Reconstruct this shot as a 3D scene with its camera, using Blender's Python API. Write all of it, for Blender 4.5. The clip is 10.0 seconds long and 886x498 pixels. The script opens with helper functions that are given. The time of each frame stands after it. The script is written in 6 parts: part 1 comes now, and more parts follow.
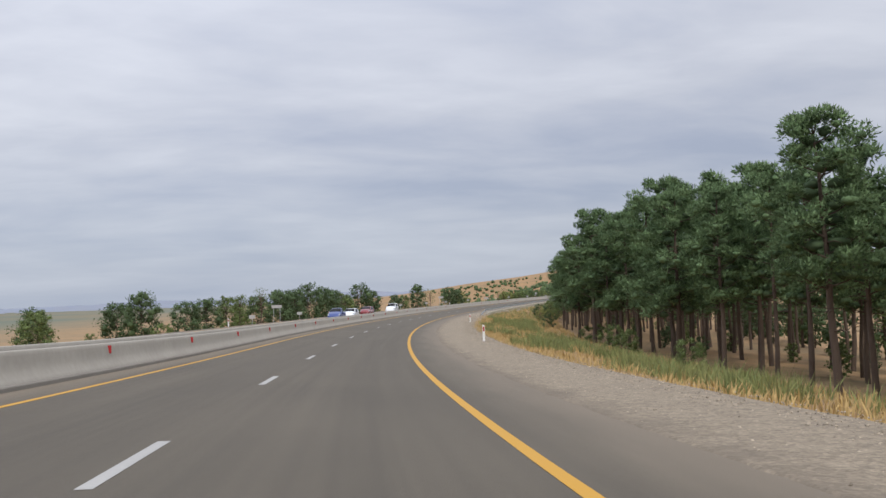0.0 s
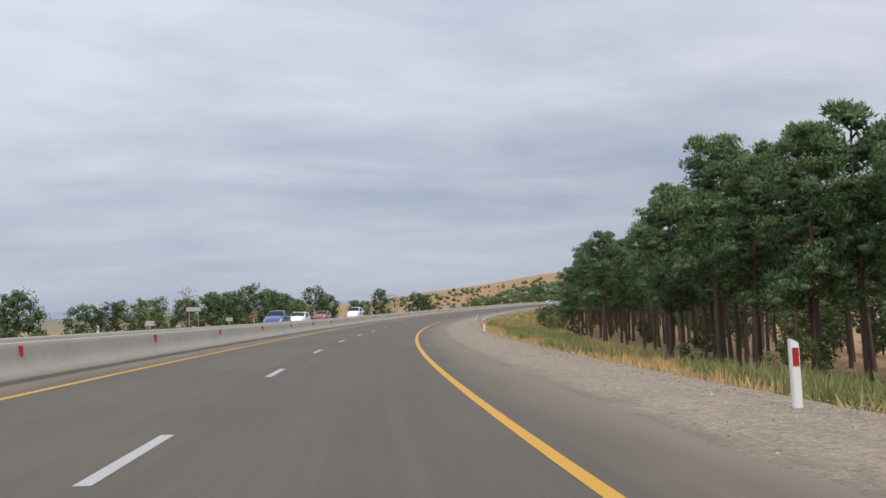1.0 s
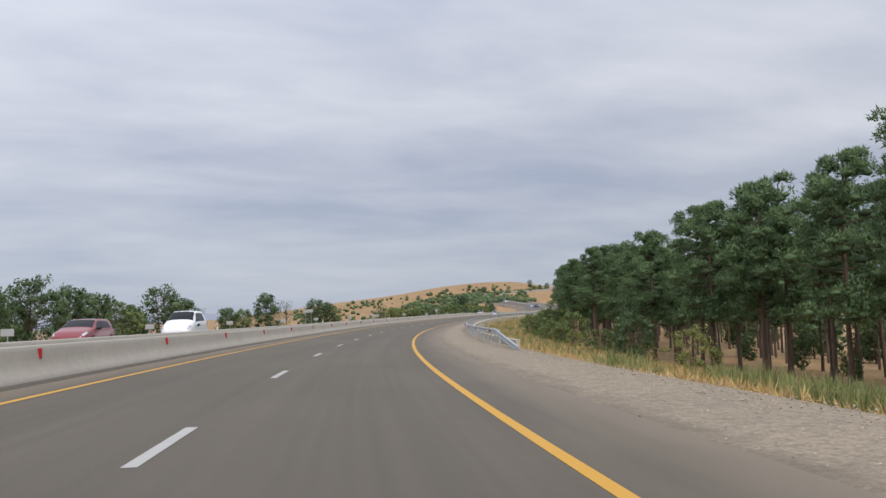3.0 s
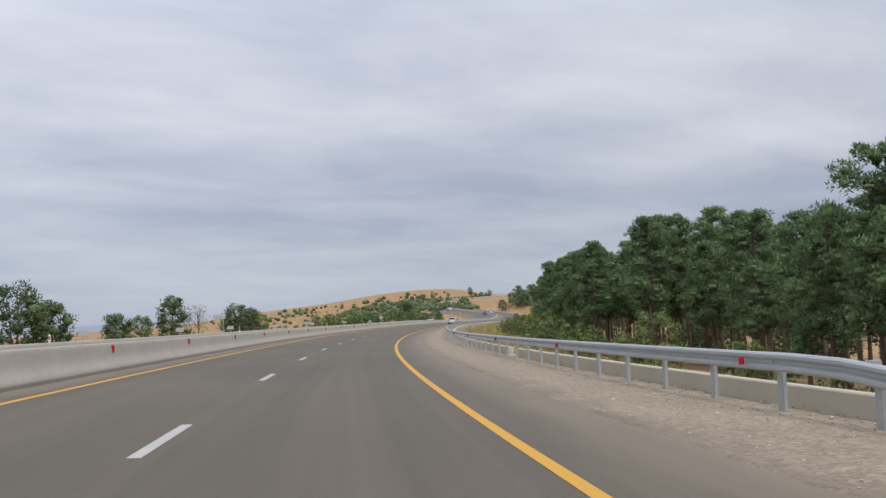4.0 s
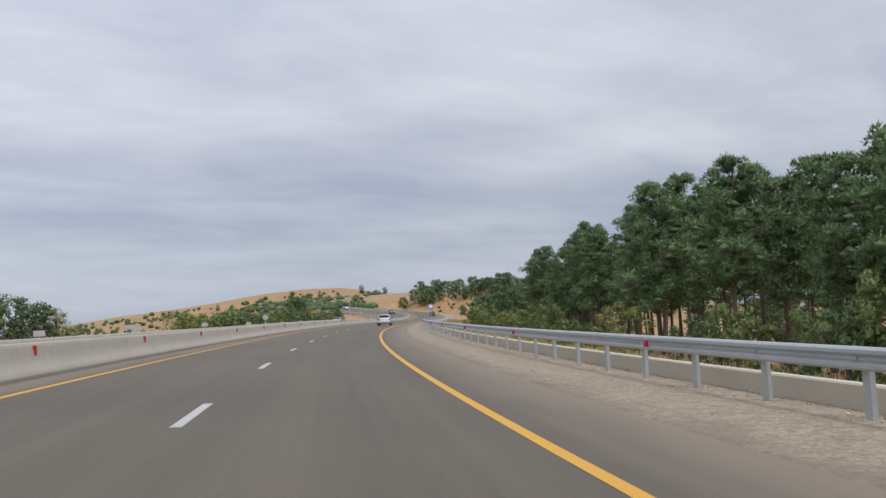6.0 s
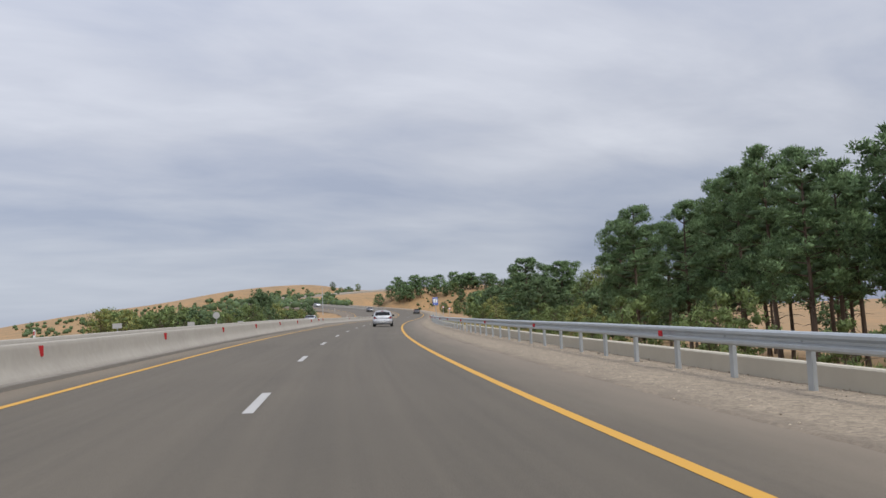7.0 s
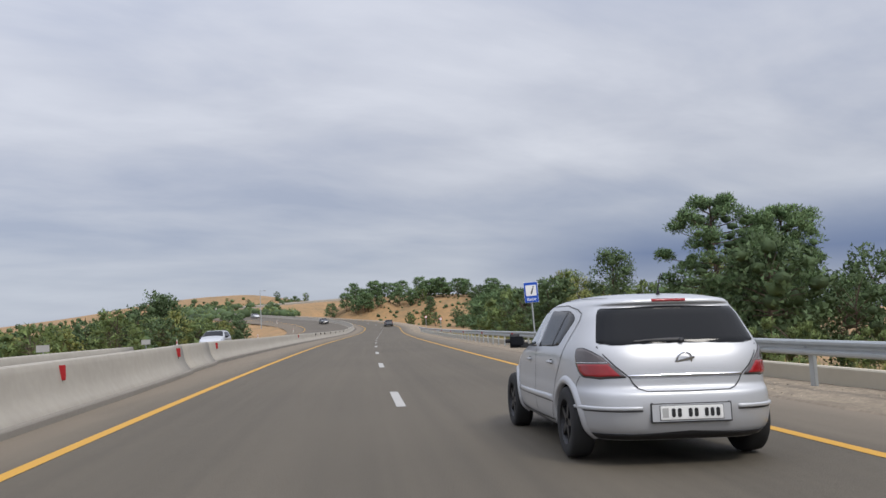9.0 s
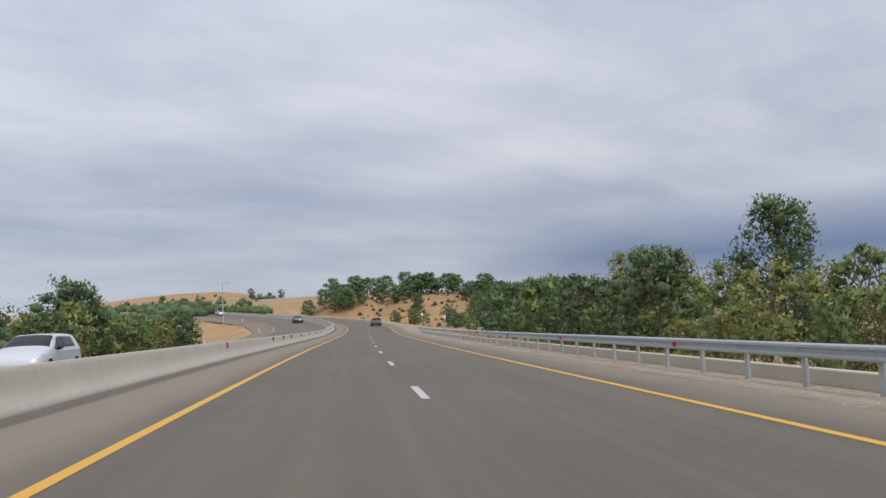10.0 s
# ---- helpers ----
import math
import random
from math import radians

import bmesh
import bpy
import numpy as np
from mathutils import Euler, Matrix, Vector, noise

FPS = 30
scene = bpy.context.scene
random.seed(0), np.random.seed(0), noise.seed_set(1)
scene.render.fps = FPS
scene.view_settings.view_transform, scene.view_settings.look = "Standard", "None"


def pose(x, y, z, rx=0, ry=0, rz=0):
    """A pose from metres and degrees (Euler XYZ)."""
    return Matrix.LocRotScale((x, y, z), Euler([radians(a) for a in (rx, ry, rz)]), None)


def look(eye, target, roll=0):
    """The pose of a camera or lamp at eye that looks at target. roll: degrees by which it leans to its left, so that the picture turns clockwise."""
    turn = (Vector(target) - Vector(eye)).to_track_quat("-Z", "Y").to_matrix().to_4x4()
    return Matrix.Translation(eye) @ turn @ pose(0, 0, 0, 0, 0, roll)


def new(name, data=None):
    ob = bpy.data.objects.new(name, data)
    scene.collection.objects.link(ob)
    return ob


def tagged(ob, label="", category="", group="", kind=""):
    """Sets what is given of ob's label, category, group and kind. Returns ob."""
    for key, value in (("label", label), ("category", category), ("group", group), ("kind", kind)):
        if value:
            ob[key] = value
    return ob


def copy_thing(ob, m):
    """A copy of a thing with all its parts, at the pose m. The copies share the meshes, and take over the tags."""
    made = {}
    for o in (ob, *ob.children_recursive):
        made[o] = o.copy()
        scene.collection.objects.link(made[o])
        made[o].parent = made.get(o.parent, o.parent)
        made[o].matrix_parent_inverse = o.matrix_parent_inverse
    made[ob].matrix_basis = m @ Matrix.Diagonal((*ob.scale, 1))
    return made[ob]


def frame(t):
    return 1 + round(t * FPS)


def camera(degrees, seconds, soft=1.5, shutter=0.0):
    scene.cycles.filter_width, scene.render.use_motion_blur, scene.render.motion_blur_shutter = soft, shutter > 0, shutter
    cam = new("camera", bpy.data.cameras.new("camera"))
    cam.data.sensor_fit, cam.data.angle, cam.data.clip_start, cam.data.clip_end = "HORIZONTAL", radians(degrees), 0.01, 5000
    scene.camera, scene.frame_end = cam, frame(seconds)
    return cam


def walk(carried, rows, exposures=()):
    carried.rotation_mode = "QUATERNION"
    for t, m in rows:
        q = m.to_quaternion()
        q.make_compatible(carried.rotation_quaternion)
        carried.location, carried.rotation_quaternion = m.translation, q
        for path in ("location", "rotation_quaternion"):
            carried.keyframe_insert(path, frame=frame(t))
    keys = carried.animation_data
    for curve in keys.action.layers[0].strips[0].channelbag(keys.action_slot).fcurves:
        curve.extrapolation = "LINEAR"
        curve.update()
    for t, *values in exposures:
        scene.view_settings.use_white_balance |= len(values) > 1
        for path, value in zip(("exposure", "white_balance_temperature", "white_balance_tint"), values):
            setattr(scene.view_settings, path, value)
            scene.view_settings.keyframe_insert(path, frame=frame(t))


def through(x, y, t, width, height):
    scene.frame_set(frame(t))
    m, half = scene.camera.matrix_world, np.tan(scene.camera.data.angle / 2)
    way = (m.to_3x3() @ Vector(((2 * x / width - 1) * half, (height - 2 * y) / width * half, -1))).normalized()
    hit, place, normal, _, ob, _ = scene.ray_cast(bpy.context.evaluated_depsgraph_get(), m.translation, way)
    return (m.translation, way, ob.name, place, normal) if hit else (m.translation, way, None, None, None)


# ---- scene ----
cam = camera(53.35, 10.0)
PATH = [
    (0, (2.718, -29.828, 1.99), (4.077, -9.904, 3.067), -1.86),
    (0.5, (2.156, -11.731, 1.412), (3.97, 8.146, 2.675), -1.48),
    (1, (2.047, 6.312, 1.008), (4.39, 26.134, 2.274), -1.73),
    (1.5, (2.433, 23.998, 0.768), (5.328, 43.749, 1.985), -1.90),
    (2, (3.339, 41.906, 0.584), (6.689, 61.583, 1.836), -1.68),
    (2.5, (4.767, 59.503, 0.436), (8.799, 79.041, 1.857), -1.60),
    (3, (6.711, 76.943, 0.32), (11.391, 96.328, 1.842), -1.65),
    (3.5, (9.107, 94.301, 0.232), (14.464, 113.503, 1.841), -1.72),
    (4, (11.999, 111.559, 0.168), (18.118, 130.526, 1.846), -1.84),
    (4.5, (15.356, 128.655, 0.134), (22.314, 147.333, 1.789), -2.22),
    (5, (19.189, 145.691, 0.13), (26.932, 164.058, 1.77), -2.46),
    (5.5, (23.426, 162.698, 0.164), (31.663, 180.85, 1.8), -2.73),
    (6, (27.996, 179.677, 0.242), (36.584, 197.668, 1.847), -2.71),
    (6.5, (33.022, 196.542, 0.365), (41.935, 214.377, 1.934), -2.65),
    (7, (38.485, 213.249, 0.502), (47.689, 230.939, 2.038), -2.74),
    (7.5, (44.226, 229.696, 0.652), (53.749, 247.218, 2.171), -3.65),
    (8, (50.466, 246.348, 0.814), (60.276, 263.709, 2.349), -3.77),
    (8.5, (56.979, 262.685, 0.97), (67.009, 279.906, 2.65), -3.32),
    (9, (63.745, 278.846, 1.114), (73.995, 295.929, 2.873), -3.04),
    (9.5, (70.797, 294.677, 1.24), (81.255, 311.636, 2.98), -2.90),
    (10, (78.144, 310.434, 1.349), (88.797, 327.272, 3.075), -2.80),
]
walk(cam, [(t, look(eye, target, roll)) for t, eye, target, roll in PATH])

# ---- light: overcast sky with a weak, wide sun behind the cloud ----
SUN_ELEVATION, SUN_AZIMUTH = radians(50), radians(172)


def build_world():
    world = bpy.data.worlds.new("overcast_sky")
    scene.world = world
    world.use_nodes = True
    nt = world.node_tree
    nt.nodes.clear()
    n, l = nt.nodes, nt.links
    out = n.new("ShaderNodeOutputWorld")
    sky = n.new("ShaderNodeTexSky")
    sky.sky_type = "NISHITA"
    sky.sun_disc = False
    sky.sun_elevation, sky.sun_rotation = SUN_ELEVATION, SUN_AZIMUTH
    bg_sky = n.new("ShaderNodeBackground")
    bg_sky.inputs[1].default_value = 0.1
    l.new(sky.outputs[0], bg_sky.inputs[0])
    co = n.new("ShaderNodeTexCoord")
    sep = n.new("ShaderNodeSeparateXYZ")
    l.new(co.outputs["Generated"], sep.inputs[0])

    def math_node(op, a, b=None, clamp=False):
        m = n.new("ShaderNodeMath")
        m.operation = op
        m.use_clamp = clamp
        for i, v in enumerate((a, b)):
            if v is None:
                continue
            if isinstance(v, (int, float)):
                m.inputs[i].default_value = v
            else:
                l.new(v, m.inputs[i])
        return m.outputs[0]

    up = math_node("MAXIMUM", sep.outputs[2], 0.0)
    # the cloud deck is a level layer: directions are spread onto it
    den = math_node("ADD", up, 0.16)
    u = math_node("DIVIDE", sep.outputs[0], den)
    v = math_node("DIVIDE", sep.outputs[1], den)
    com = n.new("ShaderNodeCombineXYZ")
    l.new(u, com.inputs[0])
    l.new(v, com.inputs[1])

    def noise_node(scale, detail, rough, stretch, turn, distort=0.0):
        mp = n.new("ShaderNodeMapping")
        mp.inputs["Rotation"].default_value = (0, 0, radians(turn))
        mp.inputs["Scale"].default_value = (stretch, 1, 1)
        l.new(com.outputs[0], mp.inputs[0])
        t = n.new("ShaderNodeTexNoise")
        t.inputs["Scale"].default_value = scale
        t.inputs["Detail"].default_value = detail
        t.inputs["Roughness"].default_value = rough
        t.inputs["Distortion"].default_value = distort
        l.new(mp.outputs[0], t.inputs["Vector"])
        return t.outputs[0]

    big = noise_node(0.55, 4, 0.52, 0.75, -25, 0.15)
    fine = noise_node(2.2, 5, 0.56, 0.6, -32, 0.25)
    mix = math_node("ADD", math_node("MULTIPLY", big, 0.64), math_node("MULTIPLY", fine, 0.36))
    ramp = n.new("ShaderNodeValToRGB")
    e = ramp.color_ramp.elements
    e[0].position, e[0].color = 0.36, (0.405, 0.447, 0.567, 1)
    e[1].position, e[1].color = 0.64, (0.745, 0.765, 0.835, 1)
    m = ramp.color_ramp.elements.new(0.5)
    m.color = (0.575, 0.60, 0.683, 1)
    l.new(mix, ramp.inputs[0])
    # towards the horizon the deck is seen through bluish air
    low = n.new("ShaderNodeMix")
    low.data_type = "RGBA"
    air = math_node("POWER", math_node("SUBTRACT", 1.0, math_node("MULTIPLY", up, 5.0), True), 1.6)
    l.new(math_node("MULTIPLY", air, 0.75), low.inputs["Factor"])
    l.new(ramp.outputs[0], low.inputs["A"])
    low.inputs["B"].default_value = (0.42, 0.485, 0.62, 1)
    # a darker rain bank low in the east
    flat = math_node("SQRT", math_node("MAXIMUM", math_node("SUBTRACT", 1.0, math_node("POWER", sep.outputs[2], 2.0)), 0.01))
    east = math_node("ADD", math_node("MULTIPLY", sep.outputs[0], math.sin(radians(58))), math_node("MULTIPLY", sep.outputs[1], math.cos(radians(58))))
    side = math_node("DIVIDE", math_node("SUBTRACT", math_node("DIVIDE", east, flat), 0.90), 0.07, True)
    height = math_node("SUBTRACT", 1.0, math_node("MULTIPLY", math_node("ABSOLUTE", math_node("SUBTRACT", up, math_node("ADD", 0.045, math_node("MULTIPLY", big, 0.05)))), 17.0), True)
    bank = n.new("ShaderNodeMix")
    bank.data_type = "RGBA"
    l.new(math_node("MULTIPLY", math_node("MULTIPLY", side, height), 0.92), bank.inputs["Factor"])
    l.new(low.outputs["Result"], bank.inputs["A"])
    bank.inputs["B"].default_value = (0.145, 0.205, 0.385, 1)
    bg_cloud = n.new("ShaderNodeBackground")
    l.new(bank.outputs["Result"], bg_cloud.inputs[0])
    # an overcast sky is up to three times brighter overhead than at the horizon
    gain = math_node("ADD", 0.97, math_node("MULTIPLY", up, 0.35))
    gain = math_node("ADD", gain, math_node("MULTIPLY", math_node("POWER", up, 2.0), 1.5))
    # the deck thickens towards the east
    thick = math_node("DIVIDE", math_node("SUBTRACT", math_node("DIVIDE", east, flat), 0.35), 0.6, True)
    gain = math_node("MULTIPLY", gain, math_node("SUBTRACT", 1.0, math_node("MULTIPLY", thick, 0.11)))
    l.new(gain, bg_cloud.inputs[1])
    shade = n.new("ShaderNodeMixShader")
    shade.inputs[0].default_value = 0.9
    l.new(bg_sky.outputs[0], shade.inputs[1])
    l.new(bg_cloud.outputs[0], shade.inputs[2])
    l.new(shade.outputs[0], out.inputs[0])


build_world()
sun = new("sun", bpy.data.lights.new("sun", "SUN"))
sun.data.energy = 1.7
sun.data.angle = radians(14)
sun.data.color = (1.0, 0.95, 0.88)
sun.matrix_world = look((0, 0, 0), (-math.sin(SUN_AZIMUTH) * math.cos(SUN_ELEVATION), -math.cos(SUN_AZIMUTH) * math.cos(SUN_ELEVATION), -math.sin(SUN_ELEVATION)))
scene.view_settings.exposure = 0.0

# ---- materials ----
def material(name, color, rough=0.8, metal=0.0, vary=0.25, scale=3.0, fine=40.0, bump=0.0, bump_scale=60.0,
             tint=None, spec=0.5, coat=0.0, island=0.0, stretch=(1, 1, 1), contrast=0.0, through=0.0):
    """A surface with colour that varies at two scales, in metres, and fine relief."""
    mat = bpy.data.materials.new(name)
    mat.use_nodes = True
    n, l = mat.node_tree.nodes, mat.node_tree.links
    b = n["Principled BSDF"]
    b.inputs["Roughness"].default_value = rough
    b.inputs["Metallic"].default_value = metal
    b.inputs["Specular IOR Level"].default_value = spec
    b.inputs["Coat Weight"].default_value = coat
    geo = n.new("ShaderNodeNewGeometry")
    mp = n.new("ShaderNodeMapping")
    mp.inputs["Scale"].default_value = stretch
    l.new(geo.outputs["Position"], mp.inputs[0])

    def noise_at(s, detail=3):
        t = n.new("ShaderNodeTexNoise")
        t.inputs["Scale"].default_value = s
        t.inputs["Detail"].default_value = detail
        l.new(mp.outputs[0], t.inputs["Vector"])
        return t.outputs[0]

    a, c = noise_at(1.0 / scale), noise_at(fine, 2)
    add = n.new("ShaderNodeMath")
    add.operation = "MULTIPLY_ADD"
    l.new(c, add.inputs[0])
    add.inputs[1].default_value = 0.5
    half = n.new("ShaderNodeMath")
    half.operation = "MULTIPLY"
    half.inputs[1].default_value = 0.5
    l.new(a, half.inputs[0])
    l.new(half.outputs[0], add.inputs[2])
    mix = n.new("ShaderNodeMix")
    mix.data_type = "RGBA"
    other = tint or tuple(v * 0.55 for v in color)
    if contrast:
        wide = n.new("ShaderNodeMapRange")
        wide.inputs["From Min"].default_value, wide.inputs["From Max"].default_value = 0.5 - 0.5 / contrast, 0.5 + 0.5 / contrast
        l.new(add.outputs[0], wide.inputs["Value"])
        l.new(wide.outputs[0], mix.inputs["Factor"])
    else:
        l.new(add.outputs[0], mix.inputs["Factor"])
    base = Vector(color)
    o = Vector(other)
    mix.inputs["A"].default_value = (*(base + (base - o) * vary), 1)
    mix.inputs["B"].default_value = (*(base + (o - base) * vary * 2), 1)
    col = mix.outputs["Result"]
    if island:
        hsv = n.new("ShaderNodeHueSaturation")
        rnd = n.new("ShaderNodeMath")
        rnd.operation = "MULTIPLY_ADD"
        l.new(geo.outputs["Random Per Island"], rnd.inputs[0])
        rnd.inputs[1].default_value = island
        rnd.inputs[2].default_value = 1 - island / 2
        l.new(rnd.outputs[0], hsv.inputs["Value"])
        l.new(col, hsv.inputs["Color"])
        col = hsv.outputs[0]
    l.new(col, b.inputs["Base Color"])
    if bump:
        bp = n.new("ShaderNodeBump")
        bp.inputs["Strength"].default_value = bump
        bp.inputs["Distance"].default_value = 0.02
        l.new(noise_at(bump_scale, 4), bp.inputs["Height"])
        l.new(bp.outputs[0], b.inputs["Normal"])
    if through:
        # thin leaves let some light through
        tr = n.new("ShaderNodeBsdfTranslucent")
        l.new(col, tr.inputs["Color"])
        ms = n.new("ShaderNodeMixShader")
        ms.inputs[0].default_value = through
        l.new(b.outputs[0], ms.inputs[1])
        l.new(tr.outputs[0], ms.inputs[2])
        l.new(ms.outputs[0], n["Material Output"].inputs[0])
    return mat


def streaked(mat, amount):
    """Adds faint wheel tracks and streaks that run along the road (UV: metres across, metres along)."""
    n, l = mat.node_tree.nodes, mat.node_tree.links
    b = n["Principled BSDF"]
    col = b.inputs["Base Color"].links[0].from_socket
    uv = n.new("ShaderNodeUVMap")
    hsv = n.new("ShaderNodeHueSaturation")
    last = None
    for sx, sy, detail in ((1.1, 0.012, 2), (5.0, 0.05, 3), (0.25, 0.12, 3)):
        mp = n.new("ShaderNodeMapping")
        mp.inputs["Scale"].default_value = (sx, sy, 1)
        l.new(uv.outputs[0], mp.inputs[0])
        t = n.new("ShaderNodeTexNoise")
        t.inputs["Scale"].default_value = 1.0
        t.inputs["Detail"].default_value = detail
        l.new(mp.outputs[0], t.inputs["Vector"])
        if last is None:
            last = t.outputs[0]
        else:
            add = n.new("ShaderNodeMath")
            l.new(last, add.inputs[0])
            l.new(t.outputs[0], add.inputs[1])
            last = add.outputs[0]
    ma = n.new("ShaderNodeMath")
    ma.operation = "MULTIPLY_ADD"
    l.new(last, ma.inputs[0])
    ma.inputs[1].default_value = amount
    ma.inputs[2].default_value = 1 - 1.5 * amount
    l.new(ma.outputs[0], hsv.inputs["Value"])
    l.new(col, hsv.inputs["Color"])
    l.new(hsv.outputs[0], b.inputs["Base Color"])
    return mat


def dusty(mat):
    """Pale road dust that thickens from the edge lines outwards (UV: metres across, metres along)."""
    n, l = mat.node_tree.nodes, mat.node_tree.links
    b = n["Principled BSDF"]
    col = b.inputs["Base Color"].links[0].from_socket
    uv = n.new("ShaderNodeUVMap")
    sep = n.new("ShaderNodeSeparateXYZ")
    l.new(uv.outputs[0], sep.inputs[0])
    mp = n.new("ShaderNodeMapping")
    mp.inputs["Scale"].default_value = (1.6, 0.22, 1)
    l.new(uv.outputs[0], mp.inputs[0])
    t = n.new("ShaderNodeTexNoise")
    t.inputs["Scale"].default_value = 1.0
    t.inputs["Detail"].default_value = 5
    l.new(mp.outputs[0], t.inputs["Vector"])
    last = None
    for lo, hi in ((3.55, 5.7), (-3.35, -4.7)):
        rise = n.new("ShaderNodeMapRange")
        rise.interpolation_type = "SMOOTHSTEP"
        rise.inputs["From Min"].default_value, rise.inputs["From Max"].default_value = lo, hi
        wobble = n.new("ShaderNodeMath")
        wobble.operation = "MULTIPLY_ADD"
        l.new(t.outputs[0], wobble.inputs[0])
        wobble.inputs[1].default_value = 1.4 if lo > 0 else -1.0
        off = n.new("ShaderNodeMath")
        l.new(sep.outputs[0], off.inputs[0])
        off.inputs[1].default_value = -0.7 if lo > 0 else 0.5
        l.new(off.outputs[0], wobble.inputs[2])
        l.new(wobble.outputs[0], rise.inputs["Value"])
        if last is None:
            last = rise.outputs[0]
        else:
            add = n.new("ShaderNodeMath")
            add.use_clamp = True
            l.new(last, add.inputs[0])
            l.new(rise.outputs[0], add.inputs[1])
            last = add.outputs[0]
    mix = n.new("ShaderNodeMix")
    mix.data_type = "RGBA"
    l.new(last, mix.inputs["Factor"])
    l.new(col, mix.inputs["A"])
    mix.inputs["B"].default_value = (0.185, 0.150, 0.108, 1)
    l.new(mix.outputs["Result"], b.inputs["Base Color"])


ASPHALT = material("asphalt", (0.104, 0.087, 0.062), 0.80, vary=0.35, scale=7, fine=22, bump=0.5, bump_scale=70)
streaked(ASPHALT, 0.40)
dusty(ASPHALT)
ONCOMING = material("oncoming_asphalt", (0.112, 0.094, 0.070), 0.80, vary=0.35, scale=7, fine=22, bump=0.5, bump_scale=70)
streaked(ONCOMING, 0.40)
GRAVEL = material("gravel", (0.275, 0.224, 0.160), 0.95, vary=0.5, scale=1.6, fine=11, bump=1.0, bump_scale=30, tint=(0.19, 0.155, 0.115), contrast=1.2)


def pebbled(mat):
    """Single stones a few centimetres across, and trodden dirt along the asphalt's edge (UV: metres across, metres along)."""
    n, l = mat.node_tree.nodes, mat.node_tree.links
    b = n["Principled BSDF"]
    col = b.inputs["Base Color"].links[0].from_socket
    geo = n.new("ShaderNodeNewGeometry")
    for scale, strength in ((8.0, 0.28), (26.0, 0.5)):
        cell = n.new("ShaderNodeTexVoronoi")
        cell.inputs["Scale"].default_value = scale
        l.new(geo.outputs["Position"], cell.inputs["Vector"])
        sep = n.new("ShaderNodeSeparateColor")
        l.new(cell.outputs["Color"], sep.inputs[0])
        value = n.new("ShaderNodeMath")
        value.operation = "MULTIPLY_ADD"
        l.new(sep.outputs[0], value.inputs[0])
        value.inputs[1].default_value, value.inputs[2].default_value = strength, 1 - strength / 2
        hsv = n.new("ShaderNodeHueSaturation")
        l.new(value.outputs[0], hsv.inputs["Value"])
        l.new(col, hsv.inputs["Color"])
        col = hsv.outputs[0]
    uv = n.new("ShaderNodeUVMap")
    cut = n.new("ShaderNodeSeparateXYZ")
    l.new(uv.outputs[0], cut.inputs[0])
    mp = n.new("ShaderNodeMapping")
    mp.inputs["Scale"].default_value = (1.5, 0.5, 1)
    l.new(uv.outputs[0], mp.inputs[0])
    t = n.new("ShaderNodeTexNoise")
    t.inputs["Scale"].default_value, t.inputs["Detail"].default_value = 1.3, 5
    l.new(mp.outputs[0], t.inputs["Vector"])
    ragged = n.new("ShaderNodeMath")
    ragged.operation = "MULTIPLY_ADD"
    l.new(t.outputs[0], ragged.inputs[0])
    ragged.inputs[1].default_value = 1.5
    l.new(cut.outputs[0], ragged.inputs[2])
    fade = n.new("ShaderNodeMapRange")
    fade.interpolation_type = "SMOOTHSTEP"
    fade.inputs["From Min"].default_value, fade.inputs["From Max"].default_value = 5.95, 6.9
    fade.inputs["To Min"].default_value, fade.inputs["To Max"].default_value = 0.75, 0.0
    l.new(ragged.outputs[0], fade.inputs["Value"])
    mix = n.new("ShaderNodeMix")
    mix.data_type = "RGBA"
    l.new(fade.outputs[0], mix.inputs["Factor"])
    l.new(col, mix.inputs["A"])
    mix.inputs["B"].default_value = (0.135, 0.108, 0.080, 1)
    l.new(mix.outputs["Result"], b.inputs["Base Color"])


pebbled(GRAVEL)
YELLOW = material("yellow_road_paint", (0.53, 0.28, 0.022), 0.7, vary=0.2, scale=2, fine=18, tint=(0.5, 0.28, 0.09))
WHITE_LINE = material("white_road_paint", (0.42, 0.41, 0.385), 0.7, vary=0.35, scale=1, fine=25, tint=(0.25, 0.24, 0.23))
CONCRETE = material("barrier_concrete", (0.385, 0.355, 0.305), 0.92, vary=0.45, scale=1.8, fine=5, bump=0.08, bump_scale=30, tint=(0.265, 0.243, 0.206))
CONCRETE_DIRT = material("stained_concrete_foot", (0.215, 0.195, 0.165), 0.95, vary=0.4, scale=2, fine=14, bump=0.4, tint=(0.3, 0.275, 0.24))
WALL_CONCRETE = material("drain_wall_concrete", (0.50, 0.455, 0.365), 0.92, vary=0.3, scale=2.2, fine=4, bump=0.2, bump_scale=30, tint=(0.37, 0.335, 0.27))
STEEL = material("galvanized_steel", (0.48, 0.51, 0.525), 0.50, metal=0.7, vary=0.35, scale=0.9, fine=5, tint=(0.33, 0.34, 0.33))
RED = material("red_reflector", (0.40, 0.02, 0.025), 0.3, vary=0.1, scale=0.3)
WHITE_PAINT = material("white_post_paint", (0.75, 0.75, 0.72), 0.5, vary=0.12, scale=0.5)
BLACK = material("black_plastic", (0.02, 0.02, 0.022), 0.5, vary=0.2, scale=0.4)
EARTH = material("dry_grass_ground", (0.34, 0.205, 0.095), 1.0, vary=0.7, scale=13, fine=0.5, contrast=1.7, bump=0.6, bump_scale=6, tint=(0.20, 0.145, 0.075))


